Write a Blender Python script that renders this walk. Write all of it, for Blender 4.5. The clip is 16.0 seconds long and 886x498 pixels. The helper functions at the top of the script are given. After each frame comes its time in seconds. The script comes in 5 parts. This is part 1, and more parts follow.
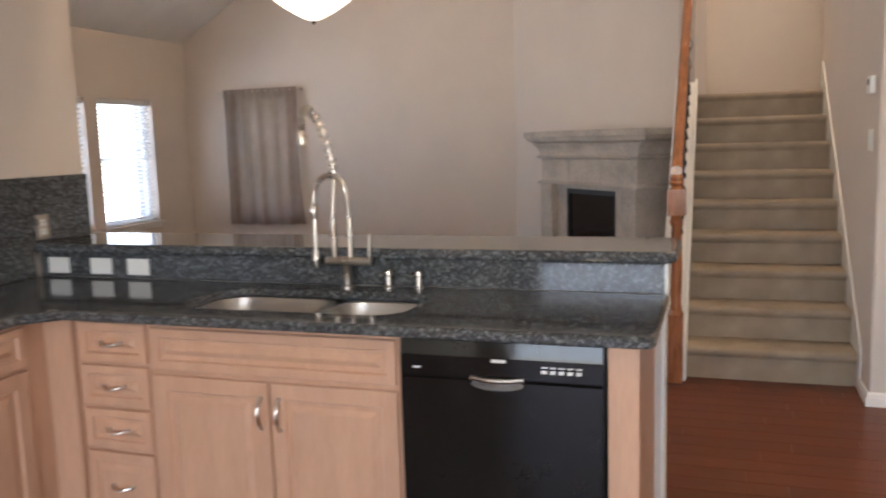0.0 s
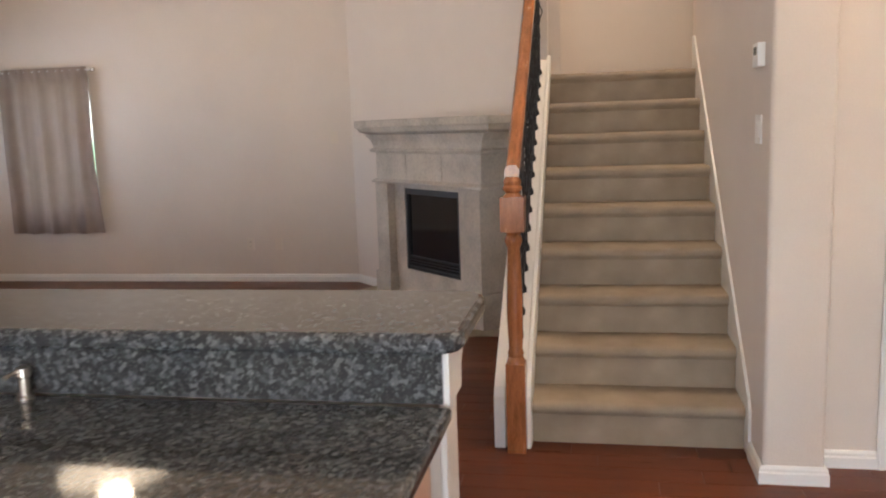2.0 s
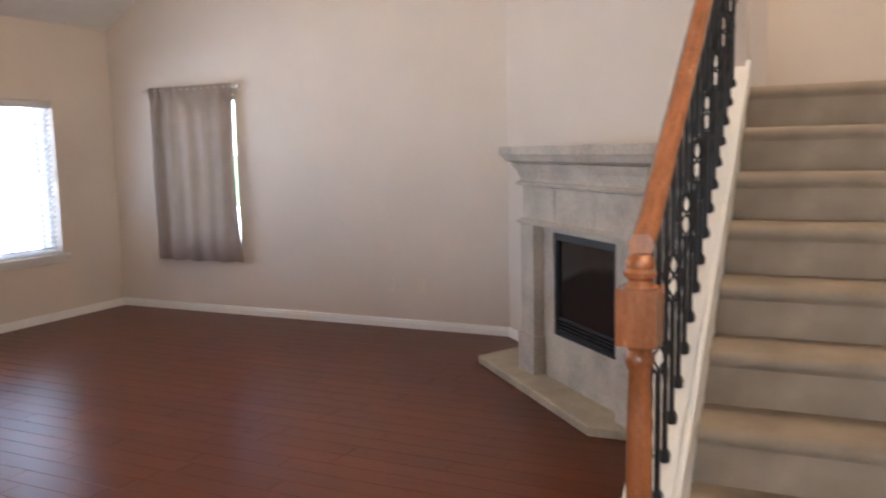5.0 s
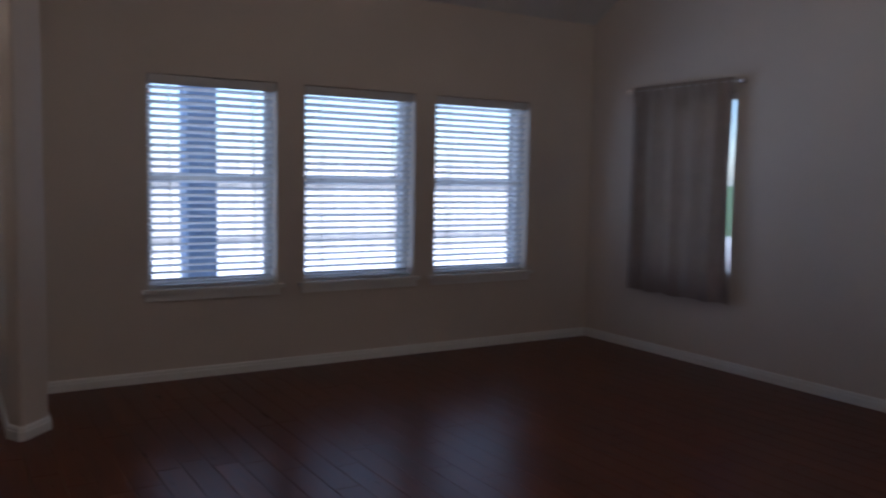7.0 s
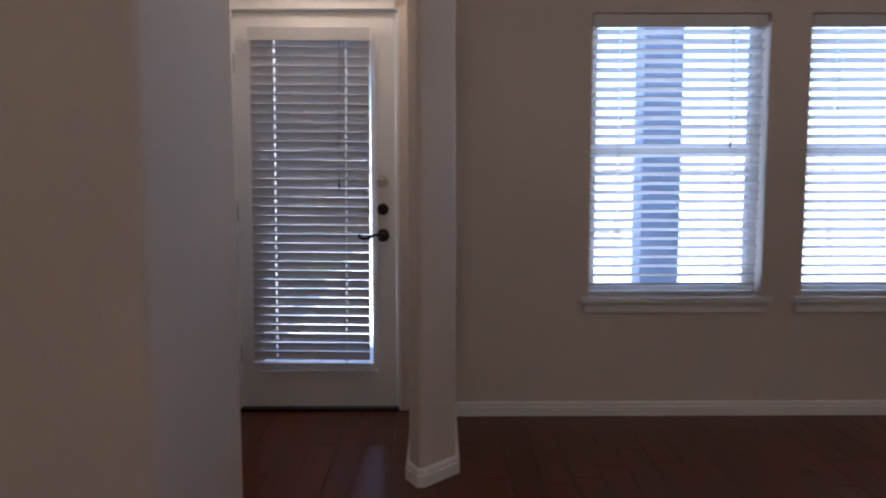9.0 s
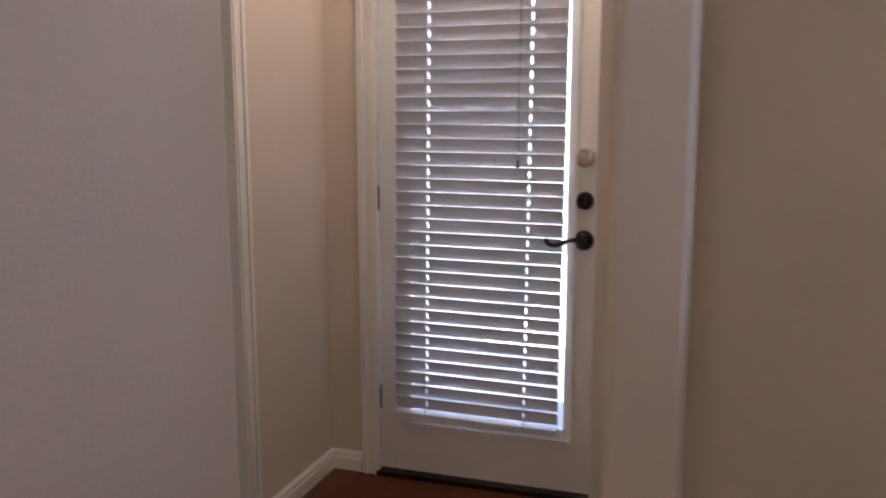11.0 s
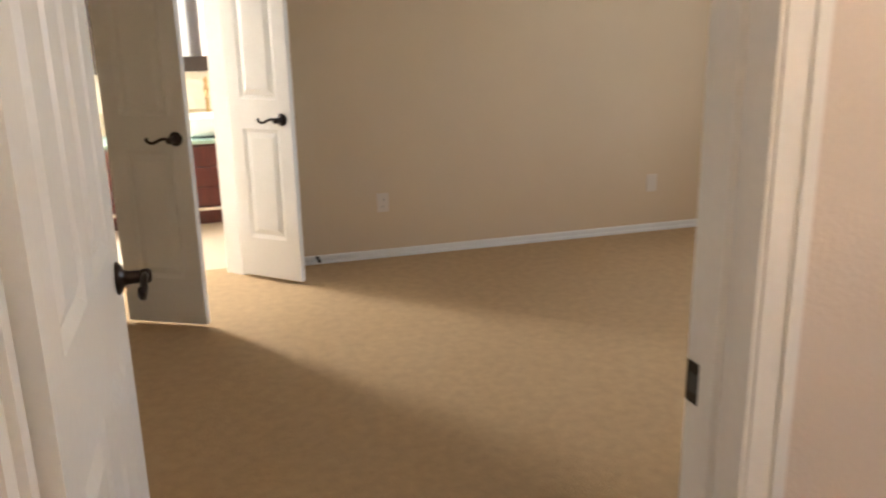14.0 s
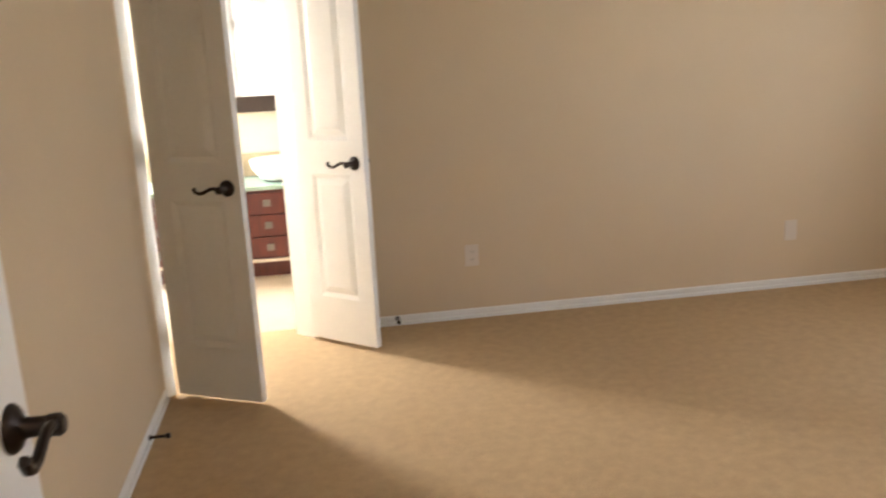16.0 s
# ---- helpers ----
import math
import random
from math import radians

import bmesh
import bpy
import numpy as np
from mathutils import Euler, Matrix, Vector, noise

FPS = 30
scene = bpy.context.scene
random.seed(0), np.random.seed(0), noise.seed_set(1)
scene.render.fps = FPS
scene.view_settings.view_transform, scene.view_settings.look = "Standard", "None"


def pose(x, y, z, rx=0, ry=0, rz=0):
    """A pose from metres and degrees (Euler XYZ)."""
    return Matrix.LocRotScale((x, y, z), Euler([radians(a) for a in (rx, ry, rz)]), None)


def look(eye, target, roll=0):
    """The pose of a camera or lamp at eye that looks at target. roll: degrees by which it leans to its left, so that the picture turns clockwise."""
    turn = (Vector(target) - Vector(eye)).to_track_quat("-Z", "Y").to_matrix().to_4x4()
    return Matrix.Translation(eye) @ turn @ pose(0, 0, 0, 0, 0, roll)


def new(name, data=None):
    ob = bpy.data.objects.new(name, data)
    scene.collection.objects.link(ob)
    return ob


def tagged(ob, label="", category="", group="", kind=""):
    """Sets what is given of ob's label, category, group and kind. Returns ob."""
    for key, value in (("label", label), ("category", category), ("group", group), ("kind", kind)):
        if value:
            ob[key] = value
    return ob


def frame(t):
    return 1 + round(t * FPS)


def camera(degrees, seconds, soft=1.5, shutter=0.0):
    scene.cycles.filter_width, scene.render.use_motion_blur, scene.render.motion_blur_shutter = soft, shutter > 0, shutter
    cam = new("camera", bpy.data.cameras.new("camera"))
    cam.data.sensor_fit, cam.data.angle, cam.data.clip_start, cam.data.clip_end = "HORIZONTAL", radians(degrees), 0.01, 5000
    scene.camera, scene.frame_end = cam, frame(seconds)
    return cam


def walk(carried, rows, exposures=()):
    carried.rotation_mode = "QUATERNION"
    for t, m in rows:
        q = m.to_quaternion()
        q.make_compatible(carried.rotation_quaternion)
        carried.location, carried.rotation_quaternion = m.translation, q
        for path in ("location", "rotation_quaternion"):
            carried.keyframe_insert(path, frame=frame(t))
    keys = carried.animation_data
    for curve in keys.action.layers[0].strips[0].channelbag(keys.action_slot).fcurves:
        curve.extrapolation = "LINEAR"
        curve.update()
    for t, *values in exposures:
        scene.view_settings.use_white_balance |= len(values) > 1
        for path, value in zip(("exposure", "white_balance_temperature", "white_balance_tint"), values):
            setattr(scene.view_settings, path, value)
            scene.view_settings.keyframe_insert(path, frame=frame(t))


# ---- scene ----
PATH = [
    (0, 0.224, 0.575, 1.483, 18.62, -7.64, -1.76),
    (0.5, 0.254, 0.948, 1.478, 14.95, -8.47, -1.68),
    (1, 0.253, 1.300, 1.486, 11.66, -9.03, -1.62),
    (1.5, 0.294, 1.639, 1.473, 10.54, -8.93, -1.94),
    (2, 0.352, 2.000, 1.468, 10.75, -8.60, -1.98),
    (2.5, 0.440, 2.144, 1.515, 11.75, -8.58, -2.30),
    (3, 0.630, 2.190, 1.600, 15.75, -9.05, -3.60),
    (3.2, 0.655, 2.330, 1.605, 16.85, -9.10, -3.90),
    (5.3, 0.370, 3.570, 1.510, 29.00, -6.50, -1.00),
    (5.5, 0.321, 3.657, 1.508, 31.79, -6.45, -0.98),
    (6, 0.264, 3.850, 1.473, 39.85, -5.59, -0.42),
    (6.5, -0.076, 4.207, 1.414, 48.58, -4.79, 0.59),
    (7, -0.532, 4.574, 1.385, 58.46, -4.90, 1.06),
    (7.5, -0.991, 4.770, 1.357, 68.31, -5.53, 0.76),
    (8, -1.373, 4.952, 1.275, 77.85, -5.26, 0.39),
    (8.5, -1.685, 4.974, 1.299, 84.79, -5.76, 0.21),
    (9, -1.973, 4.984, 1.290, 89.76, -5.86, -0.11),
    (9.2, -2.075, 5.043, 1.282, 91.88, -5.88, -0.04),
    (11.3, -3.705, 5.110, 1.335, 113.40, -9.55, 0.20),
    (11.5, -3.861, 5.114, 1.355, 117.47, -10.24, 0.46),
    (12, -4.174, 5.126, 1.403, 127.02, -11.71, 1.31),
    (12.5, -4.372, 5.131, 1.458, 137.52, -13.33, 2.00),
    (13, -4.585, 5.105, 1.475, 149.17, -13.94, 0.49),
    (13.5, -4.836, 4.816, 1.448, 157.72, -14.95, -0.40),
    (14, -4.934, 4.604, 1.464, 164.04, -15.83, -1.21),
    (14.5, -5.015, 4.378, 1.456, 170.22, -15.95, -1.90),
    (15, -5.078, 4.200, 1.439, 174.82, -15.28, -2.91),
    (15.5, -5.154, 4.069, 1.420, 175.13, -14.26, -3.34),
    (16, -5.156, 3.962, 1.409, 171.41, -13.14, -2.93),
]
EXPOSURES = [(0, 3.15, 5950, 13), (1.5, 3.25, 6000, 13), (3, 3.57, 5880, 13), (5.6, 3.55, 5600, 12), (6.0, 2.9, 5500, 13), (6.5, 1.45, 5150, 15), (7, 1.1, 4980, 15), (8, 1.45, 5000, 16), (9.2, 2.0, 5200, 17), (11.3, 2.75, 5750, 19), (12.5, 3.12, 5950, 18), (13.5, 3.42, 6080, 12), (16, 3.78, 6180, 12)]
cam = camera(56.5, 16.0, soft=2.0, shutter=0.5)
walk(cam, [(t, pose(x, y, z, 90 + tilt, 0, yaw) @ pose(0, 0, 0, 0, 0, roll)) for t, x, y, z, yaw, tilt, roll in PATH], EXPOSURES)

# ---- light ----
world = bpy.data.worlds.new("sky")
scene.world = world
world.use_nodes = True
sky = world.node_tree.nodes.new("ShaderNodeTexSky")
sky.sky_type, sky.sun_disc, sky.sun_elevation, sky.sun_rotation = "NISHITA", False, radians(57), radians(90)
world.node_tree.links.new(sky.outputs[0], world.node_tree.nodes["Background"].inputs[0])
world.node_tree.nodes["Background"].inputs[1].default_value = 0.15


def lamp(name, kind, m, power, colour, size=0.1, size_y=None, spread=180):
    data = bpy.data.lights.new(name, kind)
    data.energy, data.color = power, colour
    if kind == "AREA":
        data.shape, data.size, data.size_y, data.spread = "RECTANGLE", size, size_y or size, radians(spread)
    elif kind == "SUN":
        data.angle = size
    else:
        data.shadow_soft_size = size
    ob = new(name, data)
    ob.matrix_world = m
    return ob


# the sun stands over the roof, behind the patio front
lamp("sun", "SUN", look((3, -1.0, 8), (-2.2, -0.9, 0)), 5.0, (1.0, 0.95, 0.88), radians(0.5))
DAY = (0.80, 0.90, 1.0)
WARM = (1.0, 0.76, 0.50)


# ---- materials ----
def mat(name, base, rough=0.6, metal=0.0, vary=0.12, scale=6.0, fine=90.0, bump=0.1, stretch=(1, 1, 1), tint=None, coat=0.0, per_piece=0.0, coord="Object", spec=0.5):
    m = bpy.data.materials.new(name)
    m.use_nodes = True
    nt = m.node_tree
    n, l = nt.nodes, nt.links
    b = n["Principled BSDF"]
    b.inputs["Roughness"].default_value = rough
    b.inputs["Metallic"].default_value = metal
    b.inputs["Coat Weight"].default_value = coat
    b.inputs["Specular IOR Level"].default_value = spec
    tc, mp = n.new("ShaderNodeTexCoord"), n.new("ShaderNodeMapping")
    mp.inputs["Scale"].default_value = stretch
    l.new(tc.outputs[coord], mp.inputs[0])
    if per_piece:
        info, isl, add, shift = n.new("ShaderNodeObjectInfo"), n.new("ShaderNodeNewGeometry"), n.new("ShaderNodeMath"), n.new("ShaderNodeCombineXYZ")
        frac, far = n.new("ShaderNodeMath"), n.new("ShaderNodeMath")
        frac.operation, far.operation = "FRACT", "MULTIPLY"
        far.inputs[1].default_value = 37.0
        l.new(info.outputs["Random"], add.inputs[0])
        l.new(isl.outputs["Random Per Island"], add.inputs[1])
        l.new(add.outputs[0], frac.inputs[0])
        l.new(frac.outputs[0], far.inputs[0])
        l.new(far.outputs[0], shift.inputs[0])
        l.new(far.outputs[0], shift.inputs[1])
        l.new(shift.outputs[0], mp.inputs["Location"])
    a, f = n.new("ShaderNodeTexNoise"), n.new("ShaderNodeTexNoise")
    a.inputs["Scale"].default_value, f.inputs["Scale"].default_value = scale, fine
    a.inputs["Detail"].default_value, f.inputs["Detail"].default_value = 4, 3
    l.new(mp.outputs[0], a.inputs[0])
    l.new(mp.outputs[0], f.inputs[0])
    mix = n.new("ShaderNodeMix")
    mix.data_type = "RGBA"
    dark = tint or tuple(c * (1 - 2.2 * vary) for c in base)
    lite = tuple(min(1, c * (1 + vary)) for c in base)
    mix.inputs[6].default_value, mix.inputs[7].default_value = (*dark, 1), (*lite, 1)
    blend = n.new("ShaderNodeMath")
    blend.operation = "MULTIPLY_ADD"
    blend.inputs[1].default_value = 0.35
    l.new(f.outputs[0], blend.inputs[0])
    half = n.new("ShaderNodeMath")
    half.operation = "MULTIPLY"
    half.inputs[1].default_value = 0.65
    l.new(a.outputs[0], half.inputs[0])
    l.new(half.outputs[0], blend.inputs[2])
    wide = n.new("ShaderNodeMapRange")
    wide.inputs[1].default_value, wide.inputs[2].default_value = 0.3, 0.7
    l.new(blend.outputs[0], wide.inputs[0])
    l.new(wide.outputs[0], mix.inputs[0])
    out = mix.outputs[2]
    if per_piece:
        hsv, rng = n.new("ShaderNodeHueSaturation"), n.new("ShaderNodeMapRange")
        rng.inputs[3].default_value, rng.inputs[4].default_value = 1 - per_piece, 1 + per_piece
        l.new(frac.outputs[0], rng.inputs[0])
        l.new(rng.outputs[0], hsv.inputs["Value"])
        l.new(out, hsv.inputs["Color"])
        out = hsv.outputs[0]
    l.new(out, b.inputs["Base Color"])
    rr = n.new("ShaderNodeMapRange")
    rr.inputs[3].default_value, rr.inputs[4].default_value = max(0.02, rough - 0.06), min(1, rough + 0.06)
    l.new(a.outputs[0], rr.inputs[0])
    l.new(rr.outputs[0], b.inputs["Roughness"])
    if bump:
        bp = n.new("ShaderNodeBump")
        bp.inputs["Strength"].default_value, bp.inputs["Distance"].default_value = bump, 0.004
        l.new(f.outputs[0], bp.inputs["Height"])
        l.new(bp.outputs[0], b.inputs["Normal"])
    return m


def granite(name):
    m = mat(name, (0.028, 0.032, 0.036), 0.065, vary=0.3, scale=9, fine=60, bump=0.0)
    n, l = m.node_tree.nodes, m.node_tree.links
    b = n["Principled BSDF"]
    tc, v, w = n.new("ShaderNodeTexCoord"), n.new("ShaderNodeTexVoronoi"), n.new("ShaderNodeTexVoronoi")
    v.inputs["Scale"].default_value, w.inputs["Scale"].default_value = 105, 240
    l.new(tc.outputs["Object"], v.inputs[0])
    l.new(tc.outputs["Object"], w.inputs[0])
    sep, r = n.new("ShaderNodeSeparateColor"), n.new("ShaderNodeValToRGB")
    l.new(v.outputs["Color"], sep.inputs[0])
    l.new(sep.outputs[0], r.inputs[0])
    e = r.color_ramp.elements
    e[0].position, e[0].color = 0.40, (0.054, 0.056, 0.058, 1)
    e[1].position, e[1].color = 0.97, (0.215, 0.225, 0.230, 1)
    mid = e.new(0.72)
    mid.color = (0.104, 0.110, 0.116, 1)
    sep2, r2, mx = n.new("ShaderNodeSeparateColor"), n.new("ShaderNodeValToRGB"), n.new("ShaderNodeMix")
    l.new(w.outputs["Color"], sep2.inputs[0])
    l.new(sep2.outputs[1], r2.inputs[0])
    r2.color_ramp.elements[0].position, r2.color_ramp.elements[0].color = 0.82, (0.01, 0.012, 0.013, 1)
    r2.color_ramp.elements[1].color = (0.30, 0.31, 0.31, 1)
    mx.data_type = "RGBA"
    mx.inputs[0].default_value = 0.30
    l.new(r.outputs[0], mx.inputs[6])
    l.new(r2.outputs[0], mx.inputs[7])
    l.new(mx.outputs[2], b.inputs["Base Color"])
    return m


def glass(name, tint=(1, 1, 1)):
    m = bpy.data.materials.new(name)
    m.use_nodes = True
    b = m.node_tree.nodes["Principled BSDF"]
    b.inputs["Base Color"].default_value = (*tint, 1)
    b.inputs["Transmission Weight"].default_value, b.inputs["Roughness"].default_value, b.inputs["IOR"].default_value = 1, 0.01, 1.45
    return m


def glow(name, colour, strength):
    m = bpy.data.materials.new(name)
    m.use_nodes = True
    b = m.node_tree.nodes["Principled BSDF"]
    b.inputs["Base Color"].default_value = (*colour, 1)
    b.inputs["Emission Color"].default_value = (*colour, 1)
    b.inputs["Emission Strength"].default_value = strength
    return m


PAINT = mat("beige_wall_paint", (0.66, 0.585, 0.515), 0.75, vary=0.03, scale=1.5, fine=120, bump=0.25)
TAN = mat("tan_wall_paint", (0.62, 0.487, 0.322), 0.75, vary=0.03, scale=1.5, fine=120, bump=0.25)
WHITE = mat("white_trim_paint", (0.80, 0.79, 0.76), 0.4, vary=0.03, scale=3, fine=60, bump=0.05)
CEIL = mat("white_ceiling_texture", (0.74, 0.73, 0.71), 0.9, vary=0.04, scale=3, fine=70, bump=0.5)
PLANK = mat("red_brown_wood_floor", (0.120, 0.034, 0.015), 0.30, vary=0.16, scale=3, fine=22, bump=0.05, stretch=(1.2, 11, 11), per_piece=0.10, spec=0.2)
GAP = mat("dark_floor_joint", (0.085, 0.028, 0.014), 0.7)
MAPLE = mat("maple_cabinet_wood", (0.56, 0.34, 0.225), 0.42, vary=0.06, scale=3, fine=24, bump=0.02, stretch=(4, 4, 0.7))
OAK = mat("stained_oak", (0.36, 0.13, 0.045), 0.25, vary=0.22, scale=5, fine=40, bump=0.1, stretch=(9, 1.5, 1.5), coat=0.3)
GRANITE = granite("dark_blue_granite")
STEEL = mat("brushed_steel", (0.62, 0.60, 0.57), 0.30, 1.0, vary=0.06, scale=8, fine=120, bump=0.05, stretch=(1, 12, 12))
NICKEL = mat("brushed_nickel", (0.66, 0.60, 0.53), 0.28, 1.0, vary=0.04, bump=0.0)
PEWTER = mat("pewter", (0.20, 0.19, 0.18), 0.5, 0.6, vary=0.1, bump=0.0)
BLACK = mat("black_enamel", (0.009, 0.0085, 0.008), 0.07, vary=0.2, bump=0.0, spec=0.32)
BLACKMATT = mat("black_iron", (0.012, 0.012, 0.013), 0.5, 0.2, vary=0.2, bump=0.1)
BRONZE = mat("oil_rubbed_bronze", (0.035, 0.026, 0.022), 0.35, 0.8, vary=0.2, bump=0.0)
STONE = mat("cast_stone", (0.52, 0.465, 0.40), 0.85, vary=0.16, scale=5, fine=50, bump=0.5)
HEARTH = mat("tan_hearth_stone", (0.46, 0.40, 0.30), 0.7, vary=0.14, scale=6, fine=50, bump=0.35)
CARPET = mat("beige_carpet", (0.47, 0.328, 0.180), 0.97, vary=0.065, scale=20, fine=130, bump=1.0, spec=0.1)
STAIRCARPET = mat("grey_beige_carpet", (0.385, 0.31, 0.23), 0.97, vary=0.14, scale=5, fine=260, bump=1.0, spec=0.1)
CLOTH = mat("taupe_curtain_cloth", (0.41, 0.325, 0.270), 0.95, vary=0.05, scale=8, fine=400, bump=0.3)
REDCLOTH = mat("dark_red_curtain_cloth", (0.07, 0.012, 0.014), 0.85, vary=0.1, bump=0.2)
SLAT = mat("white_blind_slat", (0.61, 0.60, 0.60), 0.45, vary=0.03, bump=0.0)
PLATE = mat("white_plastic", (0.82, 0.81, 0.78), 0.35, vary=0.02, bump=0.0)
ALMOND = mat("almond_plastic", (0.66, 0.58, 0.49), 0.4, vary=0.02, bump=0.0)
SLOT = mat("dark_slot", (0.05, 0.05, 0.05), 0.6, bump=0.0)
GLASS = glass("window_glass")
VOIDGLASS = mat("fire_glass", (0.012, 0.011, 0.012), 0.08, vary=0.1, bump=0.0)
CHERRY = mat("dark_cherry_wood", (0.10, 0.018, 0.012), 0.35, vary=0.2, stretch=(6, 1, 1), bump=0.05)
CERAMIC = mat("white_ceramic", (0.85, 0.85, 0.83), 0.1, vary=0.02, bump=0.0)
CONCRETE = mat("patio_concrete", (0.58, 0.56, 0.53), 0.85, vary=0.1, scale=2, bump=0.4)
# the post's blue is cool skylight in shade, put into its base colour
POST = mat("sky_tinted_post", (0.50, 0.64, 0.88), 0.6, vary=0.06, bump=0.05)
VENEER = mat("pale_outer_stone", (0.42, 0.40, 0.38), 0.85, vary=0.12, scale=5, fine=40, bump=0.4)
GRASS = mat("lawn_grass", (0.07, 0.12, 0.035), 0.9, vary=0.3, scale=3, fine=80, bump=1.0)
FENCE = mat("grey_fence_wood", (0.55, 0.51, 0.46), 0.8, vary=0.2, stretch=(8, 8, 1), bump=0.3, per_piece=0.15)
MIRROR = mat("mirror_silver", (0.9, 0.9, 0.9), 0.02, 1.0, vary=0.0, bump=0.0)
GREENGLASS = mat("green_glass_top", (0.30, 0.42, 0.36), 0.05, vary=0.05, bump=0.0)


# ---- mesh tools ----
def box(bm, x0, x1, y0, y1, z0, z1, m=None):
    vs = [bm.verts.new(p) for p in ((x0, y0, z0), (x1, y0, z0), (x1, y1, z0), (x0, y1, z0), (x0, y0, z1), (x1, y0, z1), (x1, y1, z1), (x0, y1, z1))]
    for f in ((3, 2, 1, 0), (4, 5, 6, 7), (0, 1, 5, 4), (1, 2, 6, 5), (2, 3, 7, 6), (3, 0, 4, 7)):
        bm.faces.new([vs[i] for i in f])
    if m:
        bmesh.ops.transform(bm, matrix=m, verts=vs)
    return vs


def prism(bm, poly, z0, z1, axis="z"):
    """A polygon of (a, b) pulled along an axis."""
    put = {"z": lambda a, b, c: (a, b, c), "x": lambda a, b, c: (c, a, b), "y": lambda a, b, c: (a, c, b)}[axis]
    lo, hi = [bm.verts.new(put(a, b, z0)) for a, b in poly], [bm.verts.new(put(a, b, z1)) for a, b in poly]
    n = len(poly)
    faces = [bm.faces.new(lo[::-1]), bm.faces.new(hi)]
    for i in range(n):
        faces.append(bm.faces.new((lo[i], lo[(i + 1) % n], hi[(i + 1) % n], hi[i])))
    bmesh.ops.recalc_face_normals(bm, faces=faces)
    return lo + hi


def turned(bm, profile, seg=16, m=None):
    """A turned shape of (radius, height) rings."""
    rings = [[bm.verts.new((r * math.cos(2 * math.pi * i / seg), r * math.sin(2 * math.pi * i / seg), z)) for i in range(seg)] for r, z in profile]
    for a, b in zip(rings, rings[1:]):
        for i in range(seg):
            bm.faces.new((a[i], a[(i + 1) % seg], b[(i + 1) % seg], b[i]))
    bm.faces.new(rings[0][::-1])
    bm.faces.new(rings[-1])
    if m:
        bmesh.ops.transform(bm, matrix=m, verts=[v for r in rings for v in r])


def tube(bm, pts, r, seg=8):
    """A round bar along points."""
    pts = [Vector(p) for p in pts]
    rings = []
    side = None
    for i, p in enumerate(pts):
        d = (pts[min(i + 1, len(pts) - 1)] - pts[max(i - 1, 0)]).normalized()
        side = d.orthogonal().normalized() if side is None else (side - d * side.dot(d)).normalized()
        up = d.cross(side)
        rings.append([bm.verts.new(p + r * (side * math.cos(2 * math.pi * k / seg) + up * math.sin(2 * math.pi * k / seg))) for k in range(seg)])
    for a, b in zip(rings, rings[1:]):
        for k in range(seg):
            bm.faces.new((a[k], a[(k + 1) % seg], b[(k + 1) % seg], b[k]))
    bm.faces.new(rings[0][::-1])
    bm.faces.new(rings[-1])


def bevel(bm, width, seg=2, angle=30):
    es = [e for e in bm.edges if len(e.link_faces) == 2 and e.calc_face_angle(0) > radians(angle)]
    bmesh.ops.bevel(bm, geom=es, offset=width, segments=seg, affect="EDGES", profile=0.5)


def mesh(name, bm, material, smooth=False):
    me = bpy.data.meshes.new(name)
    bm.to_mesh(me)
    bm.free()
    me.materials.append(material)
    if smooth:
        me.shade_smooth()
        me.set_sharp_from_angle(angle=radians(40))
    return me


def part(name, bm, material, parent=None, label="", smooth=False):
    ob = new(name, bm if isinstance(bm, bpy.types.Mesh) else mesh(name, bm, material, smooth))
    ob.parent = parent
    return tagged(ob, label)


def thing(name, m, label, category, group=""):
    ob = new(name)
    ob.empty_display_size = 0.1
    ob.matrix_world = m
    return tagged(ob, label, category, group)


def structure(name, bm, material, label, category, smooth=False):
    return tagged(part(name, bm, material, None, label, smooth), category=category, kind="structure")


def B():
    return bmesh.new()


def block(*a, w=0.0, seg=2):
    """One box in a bmesh of its own, its edges eased by w."""
    bm = B()
    box(bm, *a)
    if w:
        bevel(bm, w, seg)
    return bm


# ---- structure ----
WX, BY, TOP = -6.12, 9.52, 4.95          # window wall, back wall, flat upper ceiling
WINDOWS = ((5.742, 6.62), (6.827, 7.732), (7.92, 8.832))
WZ0, WZ1 = 0.615, 2.03


def wall_with(bm, along, lo, hi, t0, t1, z0, z1, holes):
    """A wall along x or y from lo to hi, between t0 and t1 in thickness, with (a0, a1, b0, b1) openings in order."""
    put = (lambda a0, a1, b0, b1: box(bm, a0, a1, t0, t1, b0, b1)) if along == "x" else (lambda a0, a1, b0, b1: box(bm, t0, t1, a0, a1, b0, b1))
    at = lo
    for a0, a1, b0, b1 in sorted(holes):
        put(at, a0, z0, z1)
        if b0 > z0:
            put(a0, a1, z0, b0)
        if b1 < z1:
            put(a0, a1, b1, z1)
        at = a1
    put(at, hi, z0, z1)


